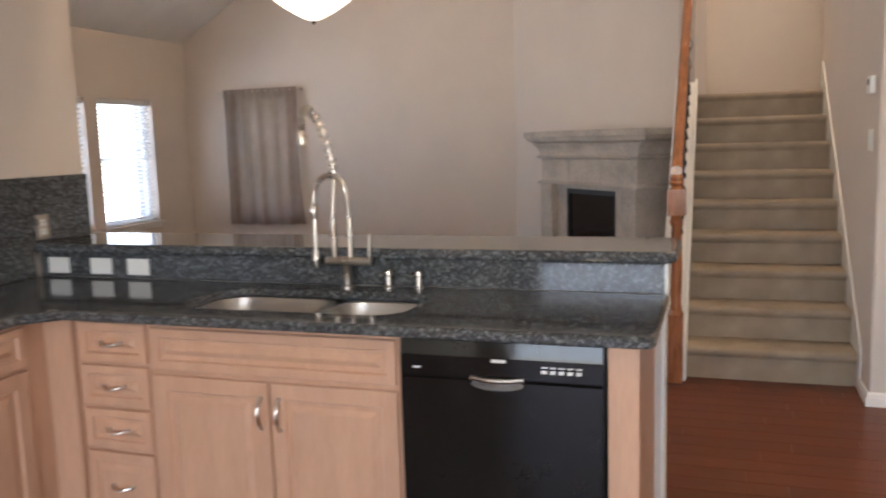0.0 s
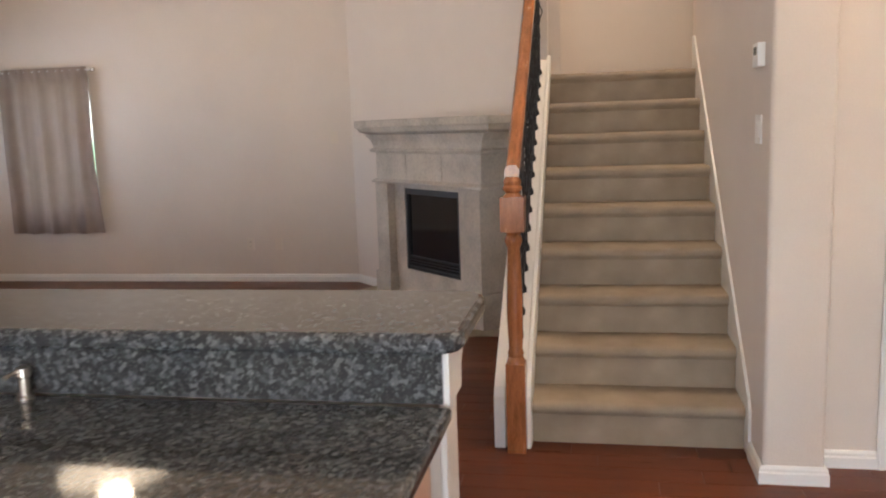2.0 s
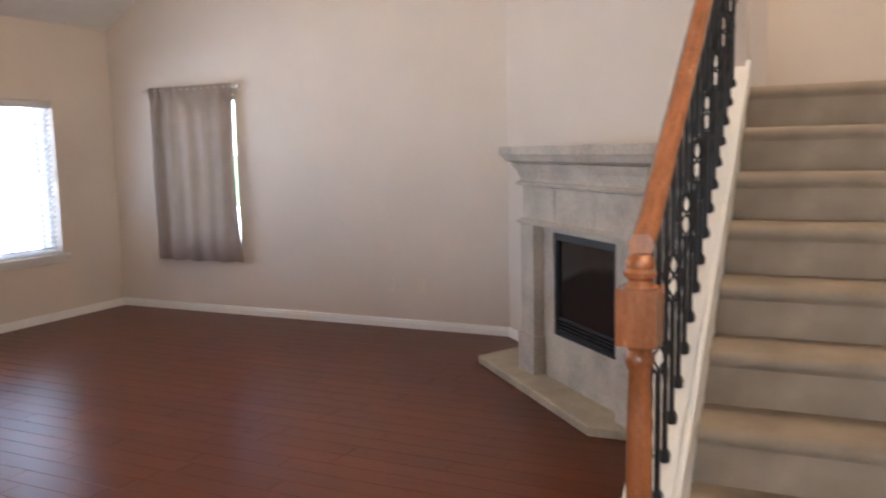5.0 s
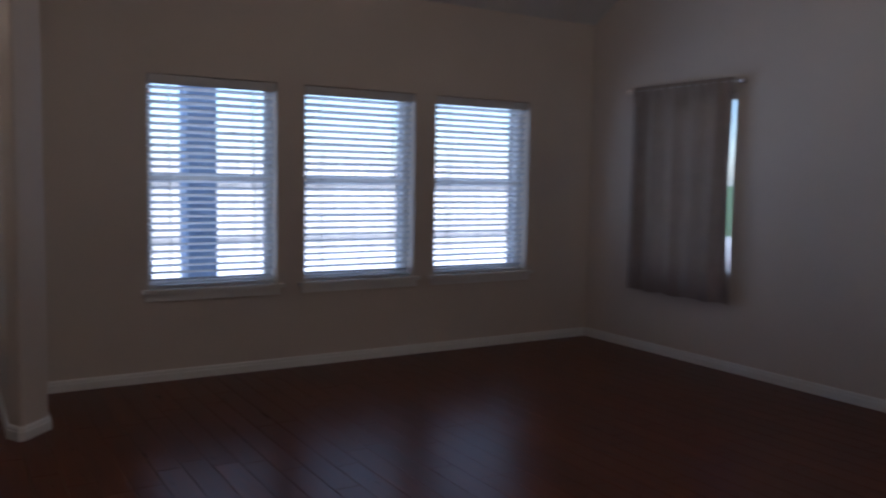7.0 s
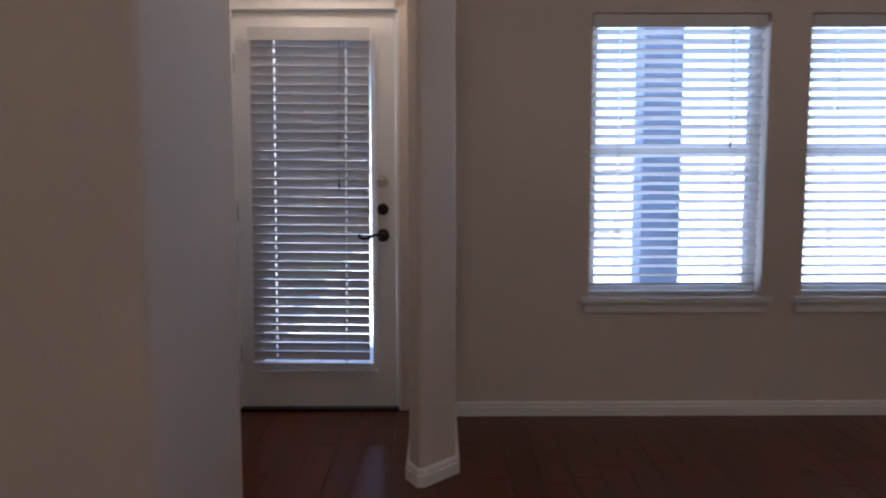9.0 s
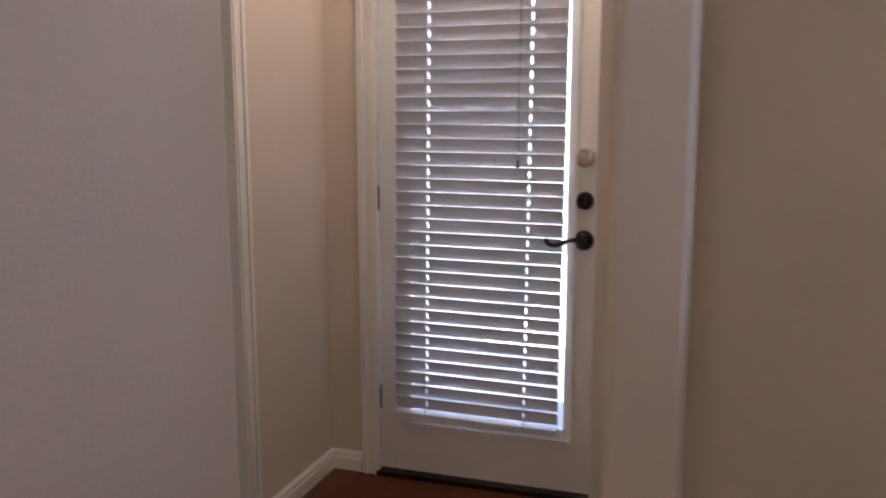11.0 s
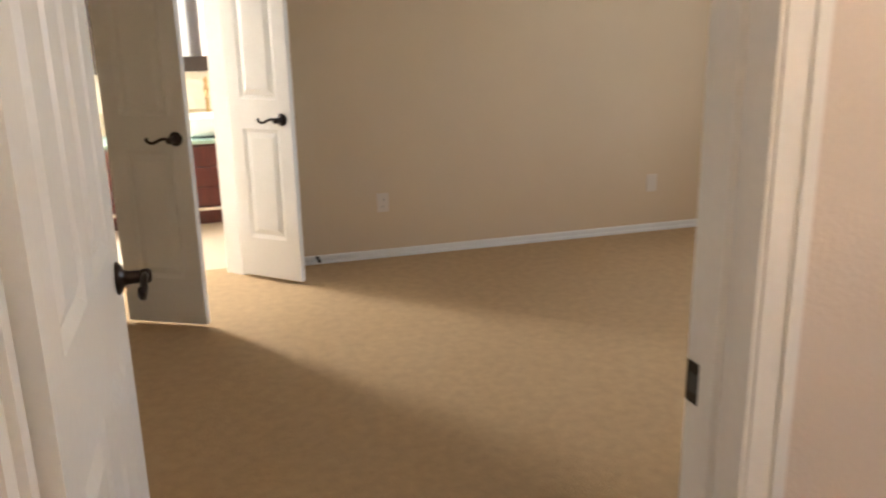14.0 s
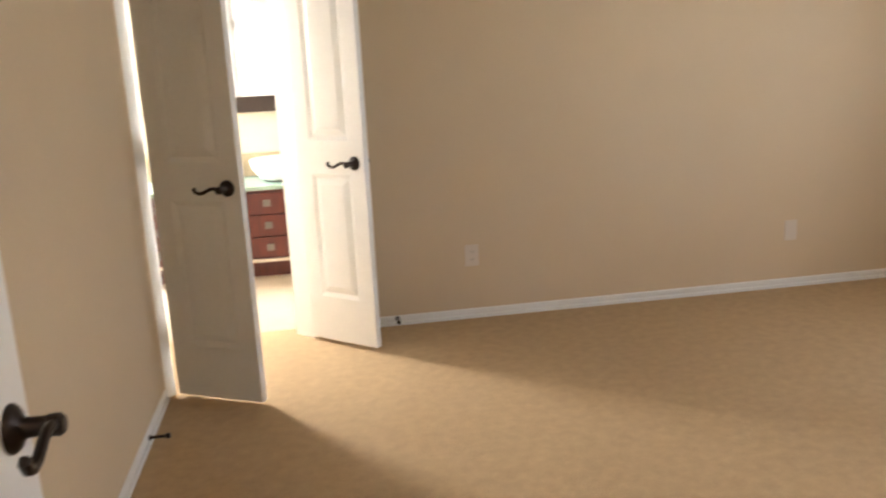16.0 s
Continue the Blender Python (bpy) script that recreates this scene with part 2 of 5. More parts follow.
bm = B()
wall_with(bm, "y", 4.97, BY + 0.15, WX - 0.17, WX, 0, 3.2, [(a, b, WZ0, WZ1) for a, b in WINDOWS])
structure("wall_west", bm, PAINT, "beige painted wall with three blind-covered windows", "wall")
bm = B()
wall_with(bm, "x", WX - 0.17, -1.9, BY, BY + 0.15, 0, TOP, [(-5.42, -4.57, 0.62, 2.05)])
structure("wall_north", bm, PAINT, "tall beige painted wall behind the curtain", "wall")
bm = B()
prism(bm, ((-1.905, 9.52), (-1.75, 9.67), (0.11, 7.81), (-0.10, 7.715)), 0, TOP)
structure("wall_chimney", bm, PAINT, "pale diagonal corner wall above the fireplace", "wall")

bm = B()
wall_with(bm, "y", 4.97, BY + 0.15, WX - 0.285, WX - 0.172, -0.18, 3.2, [(a + 0.004, b - 0.004, WZ0 + 0.004, WZ1 - 0.004) for a, b in WINDOWS])
structure("wall_exterior", bm, VENEER, "pale outer wall skin round the window openings", "wall")

# stub wall beside the patio door, its end cut to three faces
bm = B()
prism(bm, ((WX, 5.05), (-5.33, 5.05), (-5.18, 4.915), (-5.18, 4.90), (-5.275, 4.858), (-6.23, 4.858), (-6.23, 4.97), (WX, 4.97)), 0, 3.0)
bevel(bm, 0.012, 2, 20)
structure("wall_stub", bm, PAINT, "beige stub wall with chamfered end beside patio door", "wall")
# patio door wall
PD0, PD1, PDZ, PDX = 3.945, 4.76, 2.055, -6.215
bm = B()
wall_with(bm, "y", 3.74, 4.97, PDX - 0.16, PDX, 0, 3.0, [(PD0 - 0.02, PD1 + 0.02, 0, PDZ + 0.02)])
structure("wall_patio", bm, PAINT, "beige wall round the patio door", "wall")
# bedroom door wall
BD0, BD1 = -5.59, -4.70
bm = B()
wall_with(bm, "x", PDX - 0.16, -4.58, 3.62, 3.74, 0, 3.0, [(BD0 - 0.02, BD1 + 0.02, 0, 2.08)])
structure("wall_bedroom_door", bm, PAINT, "beige wall with the open bedroom doorway", "wall")
# block between kitchen, nook and bedroom
bm = B()
prism(bm, ((-4.70, 3.742), (-4.70, 4.315), (-3.84, 4.315), (-3.84, 3.90), (-2.75, 3.90), (-2.75, -2.6), (-2.87, -2.6), (-2.87, 3.78), (-3.96, 3.78), (-3.96, 4.19), (-4.58, 4.19), (-4.58, 3.742)), 0, 3.2)
es = [e for e in bm.edges if abs(e.verts[0].co.z - e.verts[1].co.z) > 1 and e.calc_face_angle(0) > 0.5 and e.verts[0].co.y > 3.85]
bmesh.ops.bevel(bm, geom=es, offset=0.03, segments=4, affect="EDGES", profile=0.5)
structure("wall_kitchen_west", bm, PAINT, "beige wall with rounded corners beside kitchen and nook", "wall", smooth=True)
# bedroom shell
EX, SY, WB = -4.43, -0.30, -8.95
bm = B()
wall_with(bm, "y", SY - 0.12, 3.62, WB - 0.15, WB, 0, 2.8, [(0.62, 2.02, 0.85, 2.15)])
structure("wall_bedroom_west", bm, TAN, "tan bedroom wall with a curtained window", "wall")
bm = B()
box(bm, WB, -5.14, SY - 0.12, SY, 0, 2.8)
structure("wall_bedroom_south", bm, TAN, "tan painted bedroom wall", "wall")
bm = B()
box(bm, EX, EX + 0.12, 0.385, 3.62, 0, 2.8)
structure("wall_bedroom_east", bm, TAN, "tan painted bedroom wall beside the bathroom doors", "wall")
bm = B()
box(bm, WB, PDX - 0.16, 3.62, 3.74, 0, 2.8)
box(bm, -4.58, EX + 0.12, 3.62, 3.74, 0, 2.8)
structure("wall_bedroom_north", bm, TAN, "tan painted bedroom wall beside the entry", "wall")
# diagonal wall with the double doors: from A to C, opening between the hinges
DA, DB = Vector((-4.455, 0.365)), Vector((-5.075, -0.225))
DU = (DB - DA).normalized()
DN = Vector((-DU.y, DU.x))
if DN.y < 0:
    DN = -DN
DL = (DB - DA).length
DIAG = Matrix(((DU.x, DN.x, 0, DA.x), (DU.y, DN.y, 0, DA.y), (0, 0, 1, 0), (0, 0, 0, 1)))
bm = B()
for a0, a1, z0, z1 in ((-0.06, -0.015, 0, 2.8), (DL + 0.015, DL + 0.08, 0, 2.8), (-0.015, DL + 0.015, 2.07, 2.8)):
    box(bm, a0, a1, -0.12, 0, z0, z1, DIAG)
structure("wall_bathroom_diagonal", bm, TAN, "tan diagonal corner wall with white double doors", "wall")

# stair walls and the hall
SX0, SX1, SY0, RISE, RUN = 0.035, 0.985, 5.657, 0.197, 0.253
bm = B()
prism(bm, ((0.995, 5.31), (1.23, 5.31), (1.23, 7.95), (0.995, 7.95)), 0, TOP)
es = [e for e in bm.edges if abs(e.verts[0].co.z - e.verts[1].co.z) > 1 and e.verts[0].co.y < 5.4]
bmesh.ops.bevel(bm, geom=es, offset=0.02, segments=4, affect="EDGES", profile=0.5)
structure("wall_stair_east", bm, PAINT, "beige wall beside the carpeted stairs", "wall", smooth=True)
bm = B()
box(bm, -0.10, 2.4, 8.85, 9.0, 0, TOP)
structure("wall_stair_north", bm, PAINT, "warm-lit beige wall behind the stair landing", "wall")
bm = B()
box(bm, -0.10, 0.03, 7.66, 8.85, 0, TOP)
structure("wall_stair_west", bm, PAINT, "beige wall beside the upper stairs", "wall")
bm = B()
wall_with(bm, "x", 1.23, 3.4, 5.50, 5.62, 0, TOP, [(1.55, 2.33, 0, 2.06)])
structure("wall_hall", bm, PAINT, "warm beige wall with a white closet door", "wall")
bm = B()
wall_with(bm, "y", -2.6, 9.0, 3.4, 3.55, 0, TOP, [])
structure("wall_east", bm, PAINT, "plain beige wall", "wall")
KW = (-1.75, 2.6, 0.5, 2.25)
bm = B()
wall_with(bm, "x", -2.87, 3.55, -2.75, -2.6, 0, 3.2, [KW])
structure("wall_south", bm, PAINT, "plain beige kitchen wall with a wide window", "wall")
bm = B()
box(bm, 2.4, 2.55, 5.62, 9.0, 0, TOP)
structure("wall_stair_far", bm, PAINT, "plain beige wall", "wall")

# floors
bm = B()
box(bm, -6.40, 3.55, -2.75, 9.7, -0.12, -0.006)
floor_wood = structure("floor", bm, GAP, "red-brown hardwood plank floor", "floor")
bm = B()
box(bm, WB - 0.1, EX + 0.1, SY - 0.1, 3.59, -0.11, 0.004)
structure("floor_bedroom", bm, CARPET, "beige worn bedroom carpet", "carpet")
bm = B()
box(bm, -5.6, -2.0, -2.4, 0.55, -0.11, -0.002)
structure("floor_bathroom", bm, mat("beige_bath_tile", (0.55, 0.46, 0.34), 0.35, vary=0.08), "beige bathroom floor", "floor")

# ceilings
bm = B()
prism(bm, ((WX - 0.2, 2.74 - 0.12), (-2.6, 4.85), (-2.6, 5.0), (WX - 0.2, 2.9)), 3.9, 9.7, "y")
structure("ceiling_vault", bm, CEIL, "white sloping textured ceiling", "ceiling")
bm = B()
box(bm, -2.6, 3.55, 3.9, 9.7, 4.85, 5.0)
structure("ceiling_high", bm, CEIL, "white flat textured ceiling", "ceiling")
bm = B()
box(bm, -2.87, 3.55, -2.75, 3.9, 2.74, 2.86)
structure("ceiling_kitchen", bm, CEIL, "white kitchen ceiling", "ceiling")
bm = B()
box(bm, -2.87, 3.55, 3.78, 3.9, 2.86, 5.0)
structure("wall_kitchen_upper", bm, PAINT, "beige upper wall above the kitchen opening", "wall")
bm = B()
box(bm, -6.40, -4.6, 3.62, 5.05, 2.60, 2.70)
structure("ceiling_nook", bm, CEIL, "white nook ceiling", "ceiling")
bm = B()
box(bm, -4.70, -2.7, 3.9, 4.315, 3.0, 5.0)
box(bm, -6.3, -4.70, 4.8, 5.05, 2.7, 4.2)
structure("wall_south_upper", bm, PAINT, "beige upper wall above the nook", "wall")
bm = B()
box(bm, WB - 0.15, EX + 0.12, SY - 0.12, 3.74, 2.75, 2.85)
structure("ceiling_bedroom", bm, CEIL, "white bedroom ceiling", "ceiling")


# ---- baseboards ----
def baseboard(pts, label="white moulded baseboard", h=0.075, groove=False):
    """A run of moulding along points, the room lying on its left side as it goes."""
    bm = B()
    prof = ((0, 0), (0.016, 0), (0.016, h * 0.62), (0.012, h * 0.70), (0.012, h * 0.86), (0.006, h), (0, h))
    if groove:
        prof = ((0, 0), (0.016, 0), (0.016, h * 0.36), (0.001, h * 0.40), (0.001, h * 0.64), (0.014, h * 0.70), (0.012, h * 0.92), (0.006, h), (0, h))
    pts = [Vector(p) for p in pts]
    rows = []
    for i, p in enumerate(pts):
        d0 = (p - pts[i - 1]).normalized() if i else (pts[1] - p).normalized()
        d1 = (pts[i + 1] - p).normalized() if i + 1 < len(pts) else d0
        n0, n1 = Vector((-d0.y, d0.x)), Vector((-d1.y, d1.x))
        n = (n0 + n1).normalized()
        n = n / max(0.3, n.dot(n0))
        rows.append([bm.verts.new((p.x + n.x * a, p.y + n.y * a, b)) for a, b in prof])
    for r, s in zip(rows, rows[1:]):
        for k in range(len(prof)):
            bm.faces.new((r[k], s[k], s[(k + 1) % len(prof)], r[(k + 1) % len(prof)]))
    bm.faces.new(rows[0][::-1])
    bm.faces.new(rows[-1])
    bmesh.ops.recalc_face_normals(bm, faces=bm.faces)
    structure("baseboard", bm, WHITE, label, "baseboard")


baseboard(((-1.46, 9.075), (-1.905, 9.52), (WX, 9.52), (WX, 5.05), (-5.33, 5.05), (-5.18, 4.915), (-5.18, 4.90), (-5.262, 4.858), (PDX, 4.858)))
baseboard(((PDX, 3.87), (PDX, 3.74), (BD0 - 0.10, 3.74)))
baseboard(((-4.70, 3.75), (-4.70, 4.315), (-3.84, 4.315), (-3.84, 3.90), (-2.75, 3.90)))
baseboard(((BD0 - 0.1, 3.62), (WB, 3.62), (WB, SY), (-5.155, SY)), "white grooved bedroom baseboard", 0.056, True)
baseboard(((EX, 0.44), (EX, 3.62), (-4.565, 3.62)), "white grooved bedroom baseboard", 0.056, True)
baseboard(((1.53, 5.50), (1.23, 5.50), (1.23, 5.31), (0.995, 5.31), (0.995, 5.56)))
baseboard(((3.4, 5.50), (2.41, 5.50)))


# ---- windows ----
def window_unit(name, y0, y1, z0, z1, wx, label, sill=True, slat_tilt=23, pitch=0.047, slatw=0.050):
    """A single-hung window in a wall facing +x whose face is wx, with a blind in the reveal."""
    w, h = y1 - y0, z1 - z0
    win = thing(name, pose(wx, (y0 + y1) / 2, z0), label, "window")
    win["kind"] = "structure"
    a = w / 2
    bm = B()
    for b in ((-a, -a + 0.045, 0, h), (a - 0.045, a, 0, h), (-a + 0.045, a - 0.045, 0, 0.045), (-a + 0.045, a - 0.045, h - 0.045, h)):
        box(bm, -0.165, -0.10, b[0], b[1], b[2], b[3])
    part("window_frame", bm, WHITE, win)
    part("meeting_rail", block(-0.15, -0.105, -a + 0.045, a - 0.045, h * 0.52 - 0.022, h * 0.52 + 0.022, w=0.004), WHITE, win)
    for k, (p, q) in enumerate(((0.045, h * 0.52 - 0.022), (h * 0.52 + 0.022, h - 0.045))):
        pane = part("pane", block(-0.134, -0.128, -a + 0.045, a - 0.045, p, q), GLASS, win)
        pane.visible_shadow = False
    if sill:
        part("window_sill", block(-0.10, 0.045, -a - 0.045, a + 0.045, -0.022, 0.004, w=0.006), WHITE, win)
        part("apron", block(0.0025, 0.018, -a - 0.025, a + 0.025, -0.075, -0.022, w=0.003), WHITE, win)
    blind(name.replace("window", "blind"), pose(wx - 0.052, (y0 + y1) / 2, z0 + 0.004), w - 0.025, h - 0.01, slat_tilt, pitch, slatw)
    return win


slat_cache = {}


def slat_mesh(w, sw, tilt, holes=()):
    key = (round(w, 3), sw, tilt)
    if key not in slat_cache:
        bm = B()
        c, s = math.cos(radians(tilt)), math.sin(radians(tilt))
        ys = [-w / 2, w / 2]
        for q in holes:
            ys += [q * w - 0.0035, q * w + 0.0035]
        ys.sort()
        top, low = [], []
        for i in range(5):
            u = (i / 4 - 0.5) * sw
            for dz, rows in ((0.0013, top), (-0.0013, low)):
                z = 0.0022 * (1 - (2 * u / sw) ** 2) + dz
                rows.append([bm.verts.new((u * c - z * s, yy, u * s + z * c)) for yy in ys])
        for i in range(4):
            for k in range(len(ys) - 1):
                if k % 2 and i in (1, 2):
                    continue
                bm.faces.new((top[i][k], top[i + 1][k], top[i + 1][k + 1], top[i][k + 1]))
                bm.faces.new((low[i][k], low[i][k + 1], low[i + 1][k + 1], low[i + 1][k]))
        for i in (0, 4):
            for k in range(len(ys) - 1):
                bm.faces.new((top[i][k], top[i][k + 1], low[i][k + 1], low[i][k]))
        for k in (0, len(ys) - 1):
            for i in range(4):
                bm.faces.new((top[i][k], low[i][k], low[i + 1][k], top[i + 1][k]))
        bmesh.ops.recalc_face_normals(bm, faces=bm.faces[:])
        slat_cache[key] = mesh("slat", bm, SLAT, True)
    return slat_cache[key]


def blind(name, m, w, h, tilt, pitch, sw, label="white faux-wood venetian blind with tilted slats", cords=(-0.34, 0.34)):
    b = thing("venetian_blind", m, label, "blind", "window blinds")
    part("headrail", block(-0.03, 0.03, -w / 2, w / 2, h - 0.05, h, w=0.004), SLAT, b)
    part("valance", block(0.031, 0.040, -w / 2 - 0.004, w / 2 + 0.004, h - 0.062, h + 0.002, w=0.003), SLAT, b)
    part("bottom_rail", block(-sw * 0.42, sw * 0.42, -w / 2, w / 2, 0.004, 0.022, w=0.004), SLAT, b)
    n = int((h - 0.075) / pitch)
    sm = slat_mesh(w, sw, tilt, cords)
    for i in range(n):
        ob = part("slat", sm, SLAT, b)
        ob.location = (0, 0, 0.022 + pitch * (i + 0.75))
        ob.rotation_euler = (random.uniform(-0.003, 0.003), random.uniform(-0.03, 0.03), 0)
    for c in cords:
        for dx in (-sw / 2 * 0.92, sw / 2 * 0.92):
            bm = B()
            tube(bm, [(dx, c * w, 0.02), (dx, c * w, h - 0.05)], 0.0022, 5)
            part("ladder_cord", bm, SLAT, b)
    bm = B()
    tube(bm, [(0.043, cords[1] * w - 0.03, h - 0.06), (0.045, cords[1] * w - 0.03, h * 0.55)], 0.0015, 5)
    turned(bm, ((0.002, -0.02), (0.006, -0.016), (0.005, 0.0), (0.002, 0.012)), 8, pose(0.045, cords[1] * w - 0.03, h * 0.55))
    part("pull_cord", bm, SLOT, b)
    return b


for i, (a, b) in enumerate(WINDOWS):
    window_unit(f"window_{i + 1}", a, b, WZ0, WZ1, WX, "white single-hung window with sill and open blind slats")


# ---- doors ----
def panel_face(bm, a0, a1, z0, z1, face, out):
    """A raised panel on a door leaf lying in the xz plane."""
    r0, r1 = 0.022, 0.055
    rings = []
    for inset, d in ((0, 0.0), (r0, -0.011), (r1, 0.001)):
        y = face + out * d
        rings.append([bm.verts.new(p) for p in ((a0 + inset, y, z0 + inset), (a1 - inset, y, z0 + inset), (a1 - inset, y, z1 - inset), (a0 + inset, y, z1 - inset))])
    for r, s in zip(rings, rings[1:]):
        for k in range(4):
            bm.faces.new((r[k], r[(k + 1) % 4], s[(k + 1) % 4], s[k]))
    bm.faces.new(rings[-1])


def panel_leaf(w, h, rows, t=0.035):
    """A leaf along +x from its hinge at x = 0, centred on y, its faces set with raised panels (x0, x1, z0, z1)."""
    bm = B()
    xs = sorted({0, w, *[v for r in rows for v in r[:2]]})
    zs = sorted({0, h, *[v for r in rows for v in r[2:]]})
    for side in (-1, 1):
        y = side * t / 2
        for i in range(len(xs) - 1):
            for j in range(len(zs) - 1):
                c = ((xs[i] + xs[i + 1]) / 2, (zs[j] + zs[j + 1]) / 2)
                if not any(r[0] < c[0] < r[1] and r[2] < c[1] < r[3] for r in rows):
                    bm.faces.new([bm.verts.new(p) for p in ((xs[i], y, zs[j]), (xs[i + 1], y, zs[j]), (xs[i + 1], y, zs[j + 1]), (xs[i], y, zs[j + 1]))])
        for r in rows:
            panel_face(bm, *r, y, side)
    for a, b, c, d in (((0, 0), (w, 0), None, None), ((w, 0), (w, h), None, None), ((w, h), (0, h), None, None), ((0, h), (0, 0), None, None)):
        bm.faces.new([bm.verts.new(p) for p in ((a[0], -t / 2, a[1]), (b[0], -t / 2, b[1]), (b[0], t / 2, b[1]), (a[0], t / 2, a[1]))])
    bmesh.ops.remove_doubles(bm, verts=bm.verts, dist=0.0004)
    bmesh.ops.recalc_face_normals(bm, faces=bm.faces)
    return bm


def lever(parent, x, z, side, to, t=0.035, name="door_handle"):
    """A bronze lever with a round rose on one face of a leaf; to: -1 or 1, the way it points along x."""
    y = side * t / 2
    bm = B()
    turned(bm, ((0.034, 0), (0.034, 0.004), (0.029, 0.010), (0.018, 0.014), (0.014, 0.020), (0.013, 0.050)), 20, pose(x, y, z, -90 * side))
    turned(bm, ((0.010, 0.044), (0.015, 0.047), (0.016, 0.062), (0.011, 0.068)), 16, pose(x, y, z, -90 * side))
    curl = ((0.0, 0.002), (0.02, 0.007), (0.04, 0.006), (0.06, -0.003), (0.08, -0.012), (0.10, -0.013), (0.115, -0.006), (0.120, 0.003), (0.113, 0.007))
    tube(bm, [(x + to * a, y + side * 0.056, z + b) for a, b in curl], 0.0078, 8)
    h = part(name, bm, BRONZE, parent, "dark bronze lever handle", True)
    return h


def hinge_plates(parent, zs, t=0.035, material=None):
    for z in zs:
        bm = B()
        tube(bm, [(-0.006, t / 2 + 0.004, z - 0.045), (-0.006, t / 2 + 0.004, z + 0.045)], 0.006, 8)
        box(bm, -0.004, -0.001, -t / 2 + 0.004, t / 2, z - 0.045, z + 0.045)
        part("hinge", bm, material or BRONZE, parent, "dark bronze hinge", True)


def casing(name, m, w, h, label, tw=0.075, d=0.018, sides=(1, 1)):
    """Moulded trim round an opening of w by h; local x runs along the wall and y out of it."""
    bm = B()
    for on, a, b in ((sides[0], -tw, 0), (sides[1], w, w + tw)):
        if on:
            lo, hi = (a, b)
            box(bm, lo, hi, 0.003, d, 0, h + tw)
            o = lo + 0.008 if lo < 0 else hi - 0.026
            box(bm, o, o + 0.018, d, d + 0.006, 0, h + tw - 0.01)
            i = hi - 0.022 if lo < 0 else lo + 0.006
            box(bm, i, i + 0.014, d, d + 0.004, 0, h + 0.012)
    box(bm, 0, w, 0.003, d, h, h + tw)
    box(bm, -0.06, w + 0.06, d, d + 0.006, h + tw - 0.028, h + tw - 0.01)
    bevel(bm, 0.002, 1)
    ob = structure(name, bm, WHITE, label, "door trim")
    ob.matrix_world = m
    return ob


# patio door: leaf closed, blind over its glass, hinged on the south side
pw, ph = PD1 - PD0, PDZ - 0.02
PM = Matrix(((0, 1, 0, PDX - 0.035), (1, 0, 0, PD0), (0, 0, 1, 0.02), (0, 0, 0, 1)))
patio = thing("door_1", PM, "white glazed patio door with closed venetian blind", "door")
patio["kind"] = "structure"
bm = B()
for b in ((0, 0.115, 0, ph), (pw - 0.115, pw, 0, ph), (0.115, pw - 0.115, 0, 0.22), (0.115, pw - 0.115, ph - 0.13, ph)):
    box(bm, b[0], b[1], -0.02, 0.02, b[2], b[3])
part("leaf", bm, WHITE, patio)
bm = B()
for b in ((0.095, 0.125, 0.20, ph - 0.11), (pw - 0.125, pw - 0.095, 0.20, ph - 0.11), (0.125, pw - 0.125, 0.20, 0.23), (0.125, pw - 0.125, ph - 0.14, ph - 0.11)):
    box(bm, b[0], b[1], 0.02, 0.032, b[2], b[3])
bevel(bm, 0.004, 2)
part("glazing_frame", bm, WHITE, patio)
pane = part("pane", block(0.115, pw - 0.115, -0.004, 0.004, 0.22, ph - 0.13), GLASS, patio)
pane.visible_shadow = False
lever(patio, pw - 0.068, 0.905, 1, -1, 0.04)
for z, lab, mt in ((1.04, "dark bronze deadbolt rose", BRONZE), (1.185, "nickel deadbolt rose", NICKEL)):
    bm = B()
    turned(bm, ((0.031, 0), (0.031, 0.006), (0.026, 0.016), (0.012, 0.018)), 20, pose(pw - 0.068, 0.02, z, -90))
    box(bm, pw - 0.072, pw - 0.064, 0.036, 0.048, z - 0.014, z + 0.014)
    part("deadbolt", bm, mt, patio, lab, True)
hinge_plates(patio, (0.28, 1.03, 1.78), 0.04)
part("threshold", block(-0.01, pw + 0.01, -0.05, 0.06, -0.02, -0.002, w=0.004), BRONZE, patio, "dark metal threshold")
blind("door_blind", pose(PDX + 0.030, (PD0 + PD1) / 2 - 0.032, 0.245, -0.6), 0.60, 1.72, 67, 0.047, 0.050, "white venetian blind closed over the door glass", (-0.30, 0.30))
bm = B()
box(bm, 0.10, pw - 0.10, 0.033, 0.055, 0.185, 0.20)
bevel(bm, 0.003, 1)
part("hold_down", bm, WHITE, patio)
PC = Matrix(((0, 1, 0, PDX), (1, 0, 0, PD0), (0, 0, 1, 0), (0, 0, 0, 1)))
casing("trim", PC, pw, PDZ + 0.01, "white moulded patio door casing", 0.07, sides=(1, 0))
bm = B()
for b in ((-0.02, -0.003, 0, PDZ), (pw + 0.003, pw + 0.02, 0, PDZ), (-0.02, pw + 0.02, PDZ + 0.004, PDZ + 0.02)):
    box(bm, b[0], b[1], -0.155, -0.002, b[2], b[3])
jamb = structure("trim", bm, WHITE, "white patio door jamb", "door trim")
jamb.matrix_world = PC

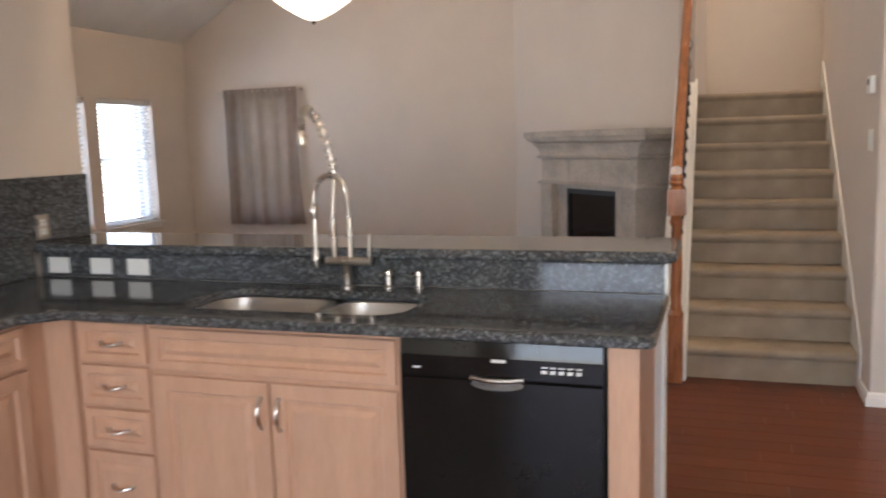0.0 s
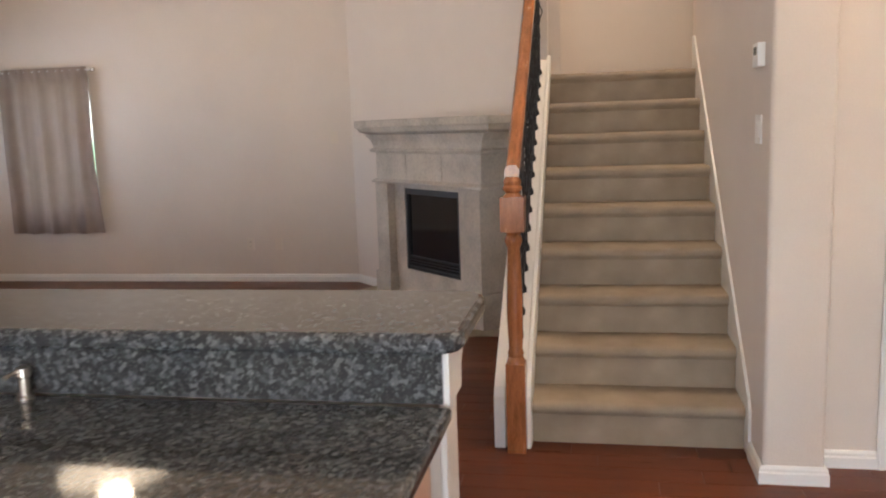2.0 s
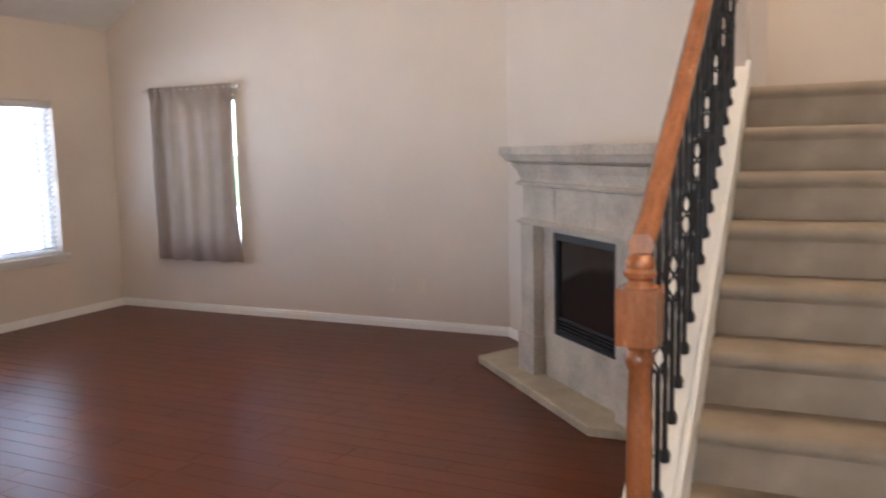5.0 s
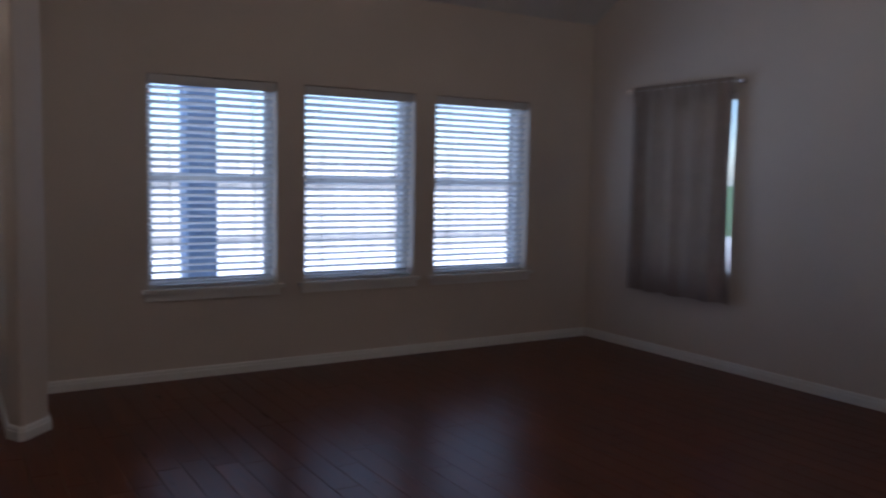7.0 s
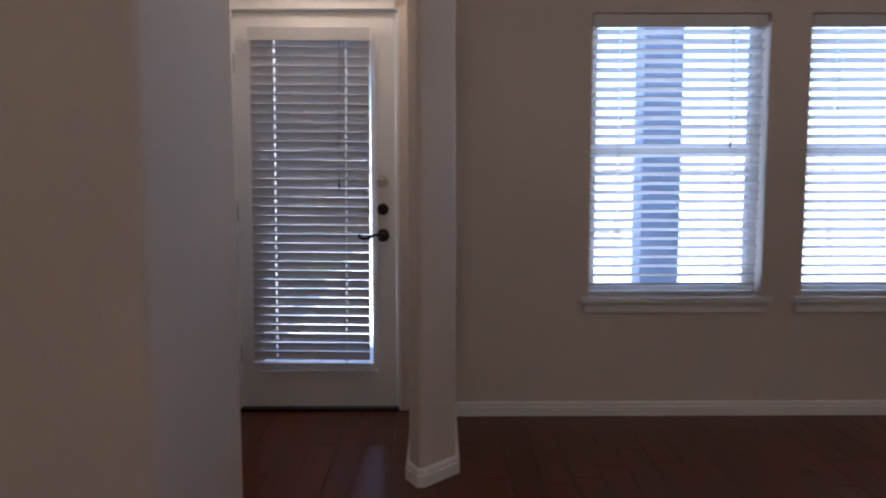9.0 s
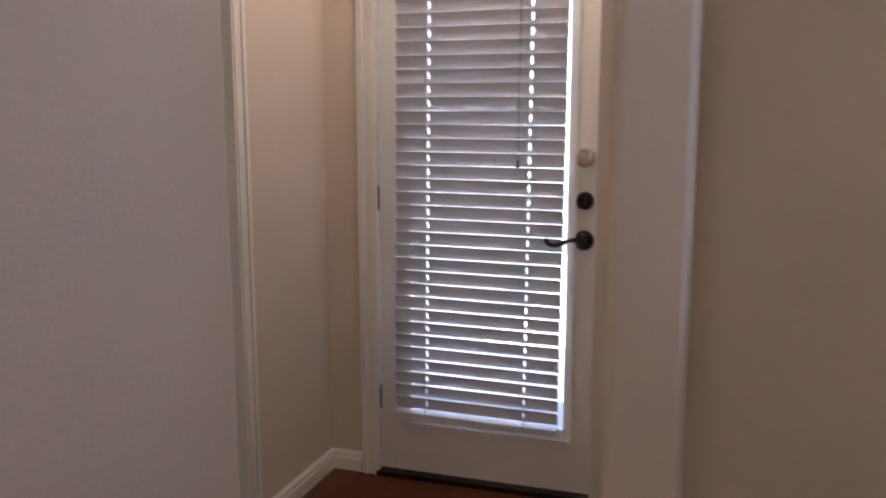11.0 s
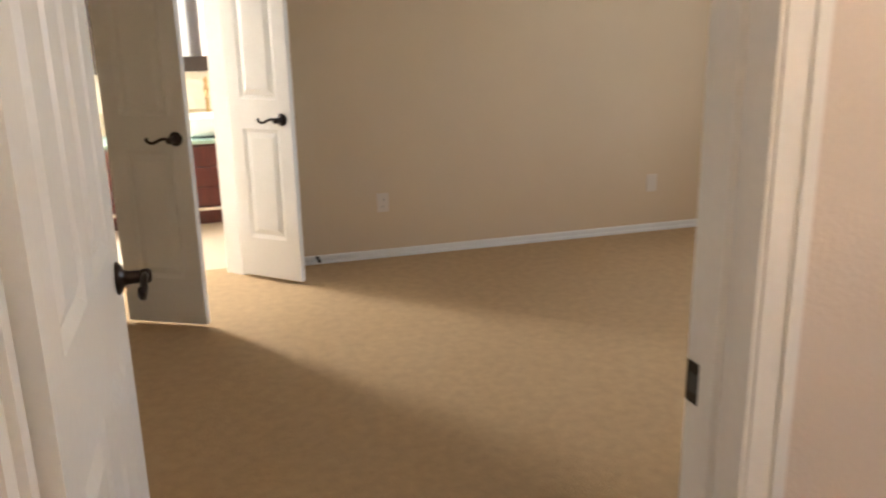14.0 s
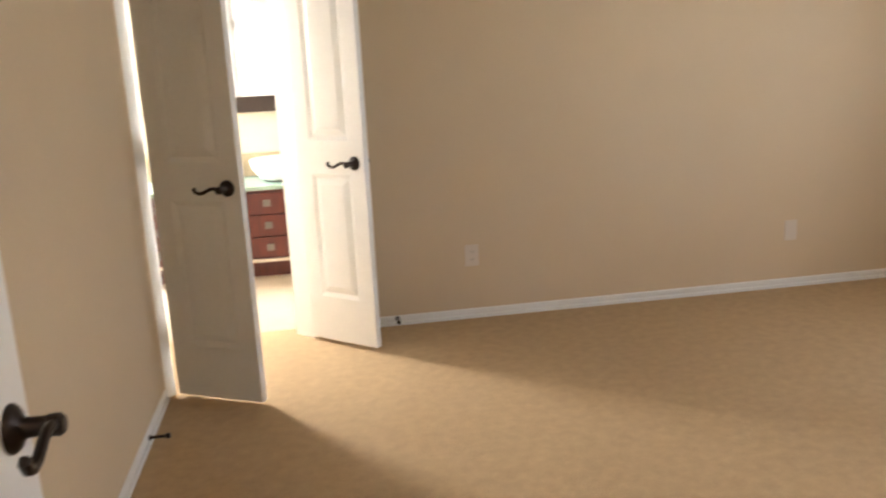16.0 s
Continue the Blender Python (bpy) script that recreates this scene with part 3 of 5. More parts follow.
# bedroom door, open into the bedroom
bw = BD1 - BD0
casing("trim", pose(BD0, 3.74, 0), bw, 2.055, "white moulded bedroom door casing", 0.075, sides=(1, 0))
bm = B()
for b in ((-0.02, 0, 0, 2.06), (bw, bw + 0.02, 0, 2.06), (-0.02, bw + 0.02, 2.06, 2.08)):
    box(bm, b[0], b[1], -0.123, 0.003, b[2], b[3])
for b in ((0, 0.012, 0, 2.06), (bw - 0.012, bw, 0, 2.06)):
    box(bm, b[0], b[1], -0.075, -0.04, b[2], b[3])
jamb = structure("trim", bm, WHITE, "white bedroom door jamb with stop", "door trim")
jamb.matrix_world = pose(BD0, 3.74, 0)
SIXPANEL = lambda w: [(a, b, z0, z1) for a, b in ((0.115, w / 2 - 0.05), (w / 2 + 0.05, w - 0.115)) for z0, z1 in ((0.23, 0.83), (1.025, 1.56), (1.67, 1.90))]
bdoor = thing("door_2", pose(BD1 - 0.010, 3.607, 0.012, 0, 0, -90.6), "white six-panel bedroom door standing open", "door")
bdoor["kind"] = "structure"
part("leaf", panel_leaf(0.79, 2.03, SIXPANEL(0.79)), WHITE, bdoor)
lever(bdoor, 0.725, 0.950, -1, -1)
lever(bdoor, 0.725, 0.950, 1, -1)
bm = B()
box(bm, -0.0025, 0.001, -0.02, 0.024, -0.032, 0.032)
bevel(bm, 0.001, 1)
sp = tagged(part("strike_plate", bm, BRONZE), "dark bronze strike plate on the door jamb", "strike plate")
sp.matrix_world = pose(BD0 + 0.0015, 3.640, 0.937)
part("hole", block(0.0006, 0.002, -0.012, 0.012, -0.015, 0.015), SLOT, sp)

# bathroom double doors, both leaves open into the bedroom
LW = DL / 2 - 0.002
TWOPANEL = [(0.085, LW - 0.085, 0.23, 0.86), (0.085, LW - 0.085, 1.02, 1.90)]
for name, foot, turn, side in (("door_3", DA + DN * 0.03 + DU * 0.006, math.degrees(math.atan2(0.235, -0.42)), 1), ("door_4", DB, math.degrees(math.atan2(0.342, -0.365)), -1)):
    d = thing(name, pose(foot.x + DN.x * 0.02, foot.y + DN.y * 0.02, 0.022, 0, 0, turn), "narrow white two-panel bathroom door leaf standing open", "door", "bathroom double doors")
    d["kind"] = "structure"
    part("leaf", panel_leaf(LW, 2.03, TWOPANEL), WHITE, d)
    lever(d, LW - 0.06, 0.915, 1, -1)
    lever(d, LW - 0.06, 0.915, -1, -1)
    hinge_plates(d, (0.25, 1.05, 1.80))
bm = B()
for a, b, z0, z1 in ((-0.015, 0, 0, 2.07), (DL, DL + 0.015, 0, 2.07), (0, DL, 2.055, 2.07)):
    box(bm, a, b, -0.122, 0.002, z0, z1)
for a, b, z0, z1 in ((-0.055, -0.001, 0, 2.11), (DL + 0.001, DL + 0.055, 0, 2.11), (-0.001, DL + 0.001, 2.062, 2.11)):
    box(bm, a, b, 0.003, 0.018, z0, z1)
jamb = structure("trim", bm, WHITE, "white bathroom double door jamb and casing", "door trim")
jamb.matrix_world = DIAG

# closet door in the hall
casing("trim", pose(2.33, 5.50, 0, 0, 0, 180), 0.78, 2.05, "white moulded closet door casing", 0.075)
cd = thing("door_5", pose(1.555, 5.53, 0.012), "white six-panel closet door in the hall, closed", "door")
cd["kind"] = "structure"
part("leaf", panel_leaf(0.77, 2.03, SIXPANEL(0.77)), WHITE, cd)
lever(cd, 0.70, 0.925, -1, -1)
hinge_plates(cd, (0.25, 1.05, 1.80))


# ---- openings' daylight and lamps ----
for i, (a, b) in enumerate(WINDOWS):
    lamp("window_daylight", "AREA", look((WX - 0.097, (a + b) / 2, 1.32), (WX + 2, (a + b) / 2, 1.32)), 2.02, DAY, 0.8, 1.3)
lamp("patio_daylight", "AREA", look((PDX - 0.12, 4.35, 1.1), (PDX + 2, 4.35, 1.0)), 0.76, DAY, 0.55, 1.6)
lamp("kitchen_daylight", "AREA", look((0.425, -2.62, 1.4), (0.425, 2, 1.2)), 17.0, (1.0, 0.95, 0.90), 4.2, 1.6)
lamp("bathroom_daylight", "AREA", look((-3.1, -2.1, 1.6), (-5.2, 0.4, 0.6)), 17.0, (1.0, 0.96, 0.90), 0.55, 0.9)
lamp("bedroom_daylight", "AREA", look((WB - 0.02, 1.32, 1.5), (WB + 2, 1.32, 1.1)), 2.5, (1.0, 0.95, 0.88), 1.3, 1.2)
lamp("upper_landing_light", "AREA", look((0.9, 7.6, 4.8), (0.5, 7.2, 0)), 7.6, WARM, 0.7, 0.7)
lamp("pendant_light", "POINT", pose(-3.05, 7.05, 2.90), 3.9, WARM, 0.10)


# flush fixtures out of view, added to warm the kitchen, hall and nook walls
def added_flush_lamp(x, y, z, power):
    f = thing("added_ceiling_lamp", pose(x, y, z), "round frosted ceiling lamp, unseen, added for warm light", "lamp", "flush ceiling lamps")
    bm = B()
    turned(bm, ((0.01, -0.10), (0.09, -0.09), (0.15, -0.055), (0.165, -0.02)), 28)
    part("shade", bm, FROST, f, "frosted glass bowl, lit", True)
    bm = B()
    turned(bm, ((0.175, -0.02), (0.18, -0.012), (0.17, -0.001)), 28)
    part("rim", bm, NICKEL, f, "", True)
    lamp("added_ceiling_light", "POINT", pose(x, y, z - 0.17), power, WARM, 0.08)


FROST = glow("lit_frosted_glass", (1.0, 0.82, 0.6), 0.76)
added_flush_lamp(-0.6, 1.2, 2.74, 2.83)
added_flush_lamp(2.1, 4.4, 4.85, 15.0)
added_flush_lamp(-5.8, 4.42, 2.60, 1.75)


# ---- stairs ----
stairs = thing("staircase", pose(0, SY0, 0), "carpeted straight staircase in grey-beige cut pile", "stairs")
stairs["kind"] = "structure"
def step_mesh(depth):
    bm = B()
    lip, r = 0.028, 0.026
    arc = [(-lip + r - r * math.sin(a), RISE - r + r * math.cos(a)) for a in (0, 0.52, 1.05, 1.57, 2.1, 2.6)]
    poly = [(depth, RISE), *arc, (0.0, RISE - 0.062), (0.0, 0.0), (0.012, -0.01), (depth, -0.01)]
    prism(bm, poly, SX0 - 0.002, SX1 + 0.002, "x")
    return mesh("step", bm, STAIRCARPET, True)


sm = step_mesh(RUN + 0.004)
for k in range(8):
    ob = part("step", sm, STAIRCARPET, stairs)
    ob.location = (0, RUN * k, RISE * k)
part("landing", step_mesh(8.85 - SY0 - RUN * 8), STAIRCARPET, stairs).location = (0, RUN * 8, RISE * 8)
bm = B()
box(bm, SX1, 2.4, 7.96, 8.85, RISE * 9 - 0.2, RISE * 9)
part("upper_landing", bm, STAIRCARPET, stairs).location = (0, -SY0, 0)
SLOPE = RISE / RUN
bm = B()
top = RISE * 9 + 0.1
prism(bm, ((5.56, 0), (5.56, 0.21), (5.60, 0.265), (5.60 + (top + 0.12 - 0.265) / SLOPE, top + 0.12), (7.90, top + 0.12), (7.90, top - 0.3), (5.9, 0)), 0.983, 0.997, "x")
structure("trim", bm, WHITE, "white sloping skirt board beside the stairs", "stair trim")
# sloping white knee wall that carries the balusters
bm = B()
prism(bm, ((5.605, 0), (5.605, 0.27), (7.66, 0.27 + 2.055 * SLOPE), (7.66, 0)), -0.095, 0.036, "x")
structure("wall_stair_knee", bm, WHITE, "white sloping knee wall under the balusters", "wall")
bm = B()
for a, b in ((-0.115, -0.062), (0.030, 0.052)):
    prism(bm, ((5.56, 0), (5.56, 0.245), (5.585, 0.285), (7.66, 0.285 + 2.075 * SLOPE), (7.66, 0.16 + 2.075 * SLOPE), (5.70, 0.16), (5.70, 0)), a, b, "x")
bevel(bm, 0.004, 1)
structure("trim", bm, WHITE, "white sloping trim boards beside newel and balusters", "stair trim")

newel = thing("newel_post", pose(-0.008, 5.545, 0), "turned reddish oak newel post at the stair foot", "newel post")
part("base", block(-0.043, 0.043, -0.043, 0.043, 0, 0.41, w=0.006), OAK, newel)
bm = B()
turned(bm, ((0.043, 0.41), (0.040, 0.425), (0.032, 0.44), (0.036, 0.455), (0.030, 0.475), (0.034, 0.56), (0.035, 0.66), (0.031, 0.85), (0.028, 0.925), (0.036, 0.945), (0.040, 0.96), (0.036, 0.975), (0.030, 0.985), (0.040, 1.0)), 24)
part("shaft", bm, OAK, newel, "", True)
part("block", block(-0.052, 0.052, -0.052, 0.052, 1.0, 1.15, w=0.014, seg=3), OAK, newel, "", True)
bm = B()
turned(bm, ((0.044, 1.15), (0.034, 1.160), (0.030, 1.168), (0.042, 1.178), (0.044, 1.19), (0.036, 1.20), (0.040, 1.212), (0.036, 1.225), (0.026, 1.235)), 24)
part("cap", bm, OAK, newel, "", True)

RZ0 = 1.245
rail = tagged(part("handrail", B(), OAK), "glossy reddish oak stair handrail", "handrail")
bm = B()
prof = ((-0.028, -0.028), (0.028, -0.028), (0.034, -0.008), (0.030, 0.014), (0.018, 0.028), (-0.018, 0.028), (-0.030, 0.014), (-0.034, -0.008))
rows = [[bm.verts.new((-0.012 + a, y, z + b)) for a, b in prof] for y, z in ((5.57, RZ0 + 0.01), (5.66, RZ0 + 0.055), (7.655, RZ0 + 0.055 + 1.995 * SLOPE))]
for r, s in zip(rows, rows[1:]):
    for k in range(8):
        bm.faces.new((r[k], r[(k + 1) % 8], s[(k + 1) % 8], s[k]))
bm.faces.new(rows[0])
bm.faces.new(rows[-1][::-1])
bmesh.ops.recalc_face_normals(bm, faces=bm.faces)
rail.data = mesh("handrail", bm, OAK, True)


def baluster_mesh(h, basket):
    bm = B()
    w = 0.0075
    if basket:
        box(bm, -w, w, -w, w, 0, h * 0.42)
        box(bm, -w, w, -w, w, h * 0.58, h)
        for q in range(4):
            a0 = q * math.pi / 2
            pts = []
            for i in range(9):
                u = i / 8
                rr = 0.005 + 0.026 * math.sin(math.pi * u)
                a = a0 + u * math.pi
                pts.append((rr * math.cos(a), rr * math.sin(a), h * (0.42 + 0.16 * u)))
            tube(bm, pts, 0.004, 5)
    else:
        n = 22
        z0, z1 = h * 0.25, h * 0.75
        box(bm, -w, w, -w, w, 0, z0)
        box(bm, -w, w, -w, w, z1, h)
        rings = []
        for i in range(n + 1):
            a = math.pi * 3 * i / n
            z = z0 + (z1 - z0) * i / n
            rings.append([bm.verts.new((w * 1.3 * math.cos(a + k * math.pi / 2 + math.pi / 4), w * 1.3 * math.sin(a + k * math.pi / 2 + math.pi / 4), z)) for k in range(4)])
        for r, s in zip(rings, rings[1:]):
            for k in range(4):
                bm.faces.new((r[k], r[(k + 1) % 4], s[(k + 1) % 4], s[k]))
    return mesh("bar", bm, BLACKMATT)


bars = [baluster_mesh(0.965, False), baluster_mesh(0.965, True)]
bm = B()
turned(bm, ((0.024, 0.0), (0.024, 0.018), (0.016, 0.034), (0.011, 0.038)), 4)
bmesh.ops.rotate(bm, verts=bm.verts, cent=(0, 0, 0), matrix=Matrix.Rotation(math.pi / 4, 3, "Z"))
shoe = mesh("shoe", bm, BLACKMATT)
for i in range(17):
    y = 5.72 + 0.113 * i
    b = thing("baluster", pose(-0.016, y, 0.27 + (y - 5.605) * SLOPE - 0.012), "black wrought iron stair baluster on a white knee wall", "baluster", "stair balusters")
    part("bar", bars[i % 2], BLACKMATT, b)
    part("shoe", shoe, BLACKMATT, b).location = (0, 0, 0.012)

# ---- fireplace ----
fire = thing("fireplace", Matrix.Translation((-0.648, 8.263, 0)) @ Matrix.Rotation(radians(-45), 4, "Z"), "grey cast-stone fireplace surround with black gas firebox", "fireplace")
# local x runs along the wall, local -y comes out into the room


def slabs(bm, rows):
    """Stacked three-sided ledges (half width, depth, height) that make a moulding."""
    rings = [[bm.verts.new(p) for p in ((-a, 0.05, z), (-a, -d, z), (a, -d, z), (a, 0.05, z))] for a, d, z in rows]
    for r, s in zip(rings, rings[1:]):
        for k in range(4):
            bm.faces.new((r[k], r[(k + 1) % 4], s[(k + 1) % 4], s[k]))
    bm.faces.new(rings[0][::-1])
    bm.faces.new(rings[-1])


bm = B()
slabs(bm, ((0.80, 0.385, 1.405), (0.865, 0.425, 1.425), (0.885, 0.44, 1.455), (0.90, 0.452, 1.465), (0.90, 0.452, 1.512), (0.89, 0.445, 1.517)))
part("mantel_shelf", bm, STONE, fire)
bm = B()
slabs(bm, ((0.715, 0.375, 1.262), (0.745, 0.40, 1.268), (0.75, 0.405, 1.285), (0.725, 0.385, 1.297), (0.725, 0.38, 1.315), (0.745, 0.39, 1.355), (0.79, 0.41, 1.395), (0.80, 0.415, 1.404)))
part("cornice", bm, STONE, fire)
for a, b in ((-0.70, -0.253), (-0.247, 0.225), (0.231, 0.70)):
    part("frieze_block", block(a, b, -0.372, 0.05, 1.058, 1.261, w=0.005), STONE, fire)
bm = B()
slabs(bm, ((0.705, 0.378, 1.018), (0.735, 0.40, 1.022), (0.74, 0.405, 1.036), (0.715, 0.385, 1.05), (0.705, 0.376, 1.057)))
part("architrave", bm, STONE, fire)
for s in (-1, 1):
    a, b = sorted((s * 0.70, s * 0.515))
    part("leg", block(a, b, -0.39, 0.05, 0.30, 1.017, w=0.005), STONE, fire)
    a, b = sorted((s * 0.725, s * 0.495))
    part("plinth", block(a, b, -0.405, 0.05, 0.055, 0.299, w=0.006), STONE, fire)
    a, b = sorted((s * 0.513, s * 0.365))
    part("inner_jamb", block(a, b, -0.325, 0.05, 0.055, 1.017, w=0.004), STONE, fire)
part("lintel", block(-0.364, 0.364, -0.325, 0.05, 0.985, 1.017, w=0.003), STONE, fire)
part("base_panel", block(-0.364, 0.364, -0.325, 0.05, 0.055, 0.345, w=0.004), STONE, fire)
bm = B()
for b in ((-0.362, -0.335, 0.347, 0.983), (0.335, 0.362, 0.347, 0.983), (-0.335, 0.335, 0.94, 0.983), (-0.335, 0.335, 0.347, 0.37)):
    box(bm, b[0], b[1], -0.318, -0.28, b[2], b[3])
bevel(bm, 0.003, 1)
part("firebox", bm, BLACKMATT, fire, "black metal firebox")
part("lower_grille", block(-0.334, 0.334, -0.31, -0.285, 0.372, 0.455, w=0.004), BLACKMATT, fire)
part("glass_front", block(-0.333, 0.333, -0.300, -0.292, 0.458, 0.938), VOIDGLASS, fire, "dark fireplace glass")
for i in range(3):
    part("louvre", block(-0.32, 0.32, -0.313, -0.3105, 0.385 + 0.022 * i, 0.397 + 0.022 * i), BLACK, fire)
bm = B()
prism(bm, ((-1.24, 0.02), (-1.235, -0.16), (-1.117, -0.54), (0.50, -0.575), (0.80, -0.25), (0.80, 0.02)), 0, 0.055)
bevel(bm, 0.008, 2)
hearth = tagged(part("hearth", bm, HEARTH), "tan stone hearth slab on the wood floor", "hearth")
hearth.matrix_world = fire.matrix_world.copy()


# ---- curtain on the north window ----
def curtain(name, m, w, h, folds, depth, material, label, tieback=0.0, seed=2.0):
    c = thing(name, m, label, "curtain")
    bm = B()
    nx, nz = 96, 26
    grid = []
    for j in range(nz + 1):
        v = j / nz
        z = v * h
        row = []
        for i in range(nx + 1):
            u = i / nx
            gather = 0.55 + 0.45 * v
            y = depth * (0.5 + 0.5 * math.sin(u * folds * 2 * math.pi + 0.9 * noise.noise(Vector((u * 4, 0.3 * v, seed))) + 0.5 * (1 - v))) * (0.45 + 0.55 * abs(noise.noise(Vector((u * 5, 0.2 * v, seed + 3)))) * 2) + 0.008 * noise.noise(Vector((u * 9, v * 3, 0)))
            if v > 0.94:
                y = 0.026 + 0.007 * math.sin(u * 75 + 2 * noise.noise(Vector((u * 8, 0, 7))))
            x = (u - 0.5) * w + 0.02 * (1 - v) * math.sin(5 * u)
            if not tieback:
                x += w * (u ** 6) * (0.055 * (1 - v) ** 3 - 0.010 * math.sin(math.pi * v ** 0.8))
            if tieback:
                k = max(0, 1 - abs(v - 0.45) / 0.55)
                x = -w / 2 + (x + w / 2) * (1 - tieback * k)
            row.append(bm.verts.new((x, -0.015 - y, z + (0.006 * math.sin(u * 22) if j == 0 else 0))))
        grid.append(row)
    for j in range(nz):
        for i in range(nx):
            bm.faces.new((grid[j][i], grid[j][i + 1], grid[j + 1][i + 1], grid[j + 1][i]))
    bmesh.ops.solidify(bm, geom=bm.faces[:], thickness=0.003)
    part("cloth", bm, material, c, "", True)
    bm = B()
    tube(bm, [(-w / 2 - 0.05, -0.03, h - 0.03), (w / 2 + 0.05, -0.03, h - 0.03)], 0.008, 10)
    part("rod", bm, NICKEL, c, "thin metal curtain rod", True)
    for s in (-1, 1):
        bm = B()
        turned(bm, ((0.006, 0), (0.015, 0.006), (0.018, 0.018), (0.013, 0.030), (0.004, 0.034)), 12, pose(s * (w / 2 + 0.05), -0.03, h - 0.03, 0, 90 * s))
        part("finial", bm, NICKEL, c, "", True)
        part("bracket", block(s * (w / 2 + 0.03) - 0.006, s * (w / 2 + 0.03) + 0.006, -0.036, 0.044, h - 0.045, h - 0.018, w=0.002), NICKEL, c)
    return c


curtain("curtain", pose(-5.03, BY - 0.045, 0.505), 1.0, 1.64, 5, 0.050, CLOTH, "taupe pleated curtain hanging over a small window")


# ---- ceiling lamp over the great room ----
lampx, lampy, lampz = -3.05, 7.05, 2.47
pend = thing("pendant_lamp", pose(lampx, lampy, lampz), "ribbed glass bowl pendant lamp glowing warm", "lamp")
bm = B()
seg = 60
rings = []
for i in range(11):
    u = i / 10
    r0, z = 0.36 * u ** 0.8 + 0.01, 0.03 + 0.22 * u ** 1.1
    rings.append([bm.verts.new(((r0 * (1 + 0.035 * (k % 2)) * math.cos(2 * math.pi * k / seg)), (r0 * (1 + 0.035 * (k % 2)) * math.sin(2 * math.pi * k / seg)), z)) for k in range(seg)])
for a, b in zip(rings, rings[1:]):
    for k in range(seg):
        bm.faces.new((a[k], a[(k + 1) % seg], b[(k + 1) % seg], b[k]))
part("shade", bm, glow("lit_ribbed_glass", (1.0, 0.78, 0.52), 0.45), pend, "ribbed frosted glass bowl, lit")
bm = B()
turned(bm, ((0.004, 0.0), (0.016, 0.012), (0.02, 0.025), (0.012, 0.04)), 16)
part("finial", bm, BRONZE, pend, "", True)
bm = B()
tube(bm, [(0, 0, 0.03), (0, 0, 2.12)], 0.011, 10)
turned(bm, ((0.07, 2.06), (0.065, 2.10), (0.02, 2.12)), 20)
part("stem", bm, BRONZE, pend, "", True)
for k in range(3):
    a = k * 2.094
    bm = B()
    tube(bm, [(0.36 * math.cos(a), 0.36 * math.sin(a), 0.265), (0.2 * math.cos(a), 0.2 * math.sin(a), 0.4), (0.02 * math.cos(a), 0.02 * math.sin(a), 0.5)], 0.006, 8)
    part("arm", bm, BRONZE, pend, "", True)


# ---- switches, outlets, thermostat ----
def plate(name, m, w, h, label, kind="outlet", n=1, category="outlet", plastic=None, face=None):
    """A wall plate in the xz plane, its face towards -y."""
    p = thing(name, m, label, category)
    part("plate", block(-w / 2, w / 2, -0.006, 0, -h / 2, h / 2, w=0.002), face or plastic or ALMOND, p)
    for i in range(n):
        x = (i - (n - 1) / 2) * 0.046
        if kind == "switch":
            part("rocker", block(x - 0.016, x + 0.016, -0.010, -0.0065, -0.033, 0.033, w=0.002), plastic or ALMOND, p)
        elif kind == "outlet":
            for z in (-0.021, 0.021):
                q = part("socket", block(x - 0.017, x + 0.017, -0.008, -0.0065, z - 0.014, z + 0.014, w=0.003), plastic or ALMOND, p)
                for s in (-0.006, 0.006):
                    part("slot", block(x + s - 0.001, x + s + 0.001, -0.0087, -0.0082, z - 0.005, z + 0.005), SLOT, q)
    return p


plate("wall_switch", pose(-2.08, BY, 1.38), 0.075, 0.115, "almond wall switch beside the fireplace wall", "switch", 1, "switch")
plate("wall_outlet", pose(-2.99, BY, 0.37), 0.072, 0.115, "almond duplex outlet low on the wall")
plate("wall_outlet", pose(-2.70, BY, 0.37), 0.072, 0.115, "almond cable plate low on the wall", "blank")
EASTW = Matrix.Rotation(radians(-90), 4, "Z")
plate("wall_switch", Matrix.Translation((0.995, 5.53, 1.405)) @ EASTW, 0.118, 0.115, "white double switch plate beside the stairs", "switch", 2, "switch", PLATE)
th = thing("thermostat", Matrix.Translation((0.995, 5.50, 1.695)) @ EASTW, "small white thermostat on the stair wall", "thermostat")
part("body", block(-0.055, 0.055, -0.028, 0, -0.045, 0.045, w=0.006), PLATE, th)
part("display", block(-0.03, 0.03, -0.0295, -0.0285, 0.0, 0.03), mat("grey_display", (0.25, 0.28, 0.26), 0.2, bump=0), th, "grey display")
plate("wall_outlet", pose(-5.955, SY, 0.355, 0, 0, 180), 0.072, 0.115, "almond duplex outlet low on the tan wall")


plate("wall_outlet", pose(-7.82, SY, 0.34, 0, 0, 180), 0.072, 0.115, "almond cable plate far along the tan wall", "blank")


# door stops on the baseboards
def door_stop(m, label):
    bm = B()
    turned(bm, ((0.012, 0), (0.012, 0.004), (0.006, 0.008), (0.006, 0.06), (0.011, 0.062), (0.011, 0.078)), 12, pose(0, 0, 0, 90))
    d = tagged(part("door_stop", bm, BRONZE, None, "", True), label, "door stop")
    d.matrix_world = m


door_stop(pose(-5.53, SY + 0.016, 0.045, 0, 0, 180), "dark metal door stop on the baseboard")
door_stop(pose(EX - 0.016, 0.90, 0.045, 0, 0, -90), "dark metal door stop beside the bathroom doors")

# ---- kitchen ----
CY, CTOP = 2.948, 0.91          # cabinet fronts, counter height


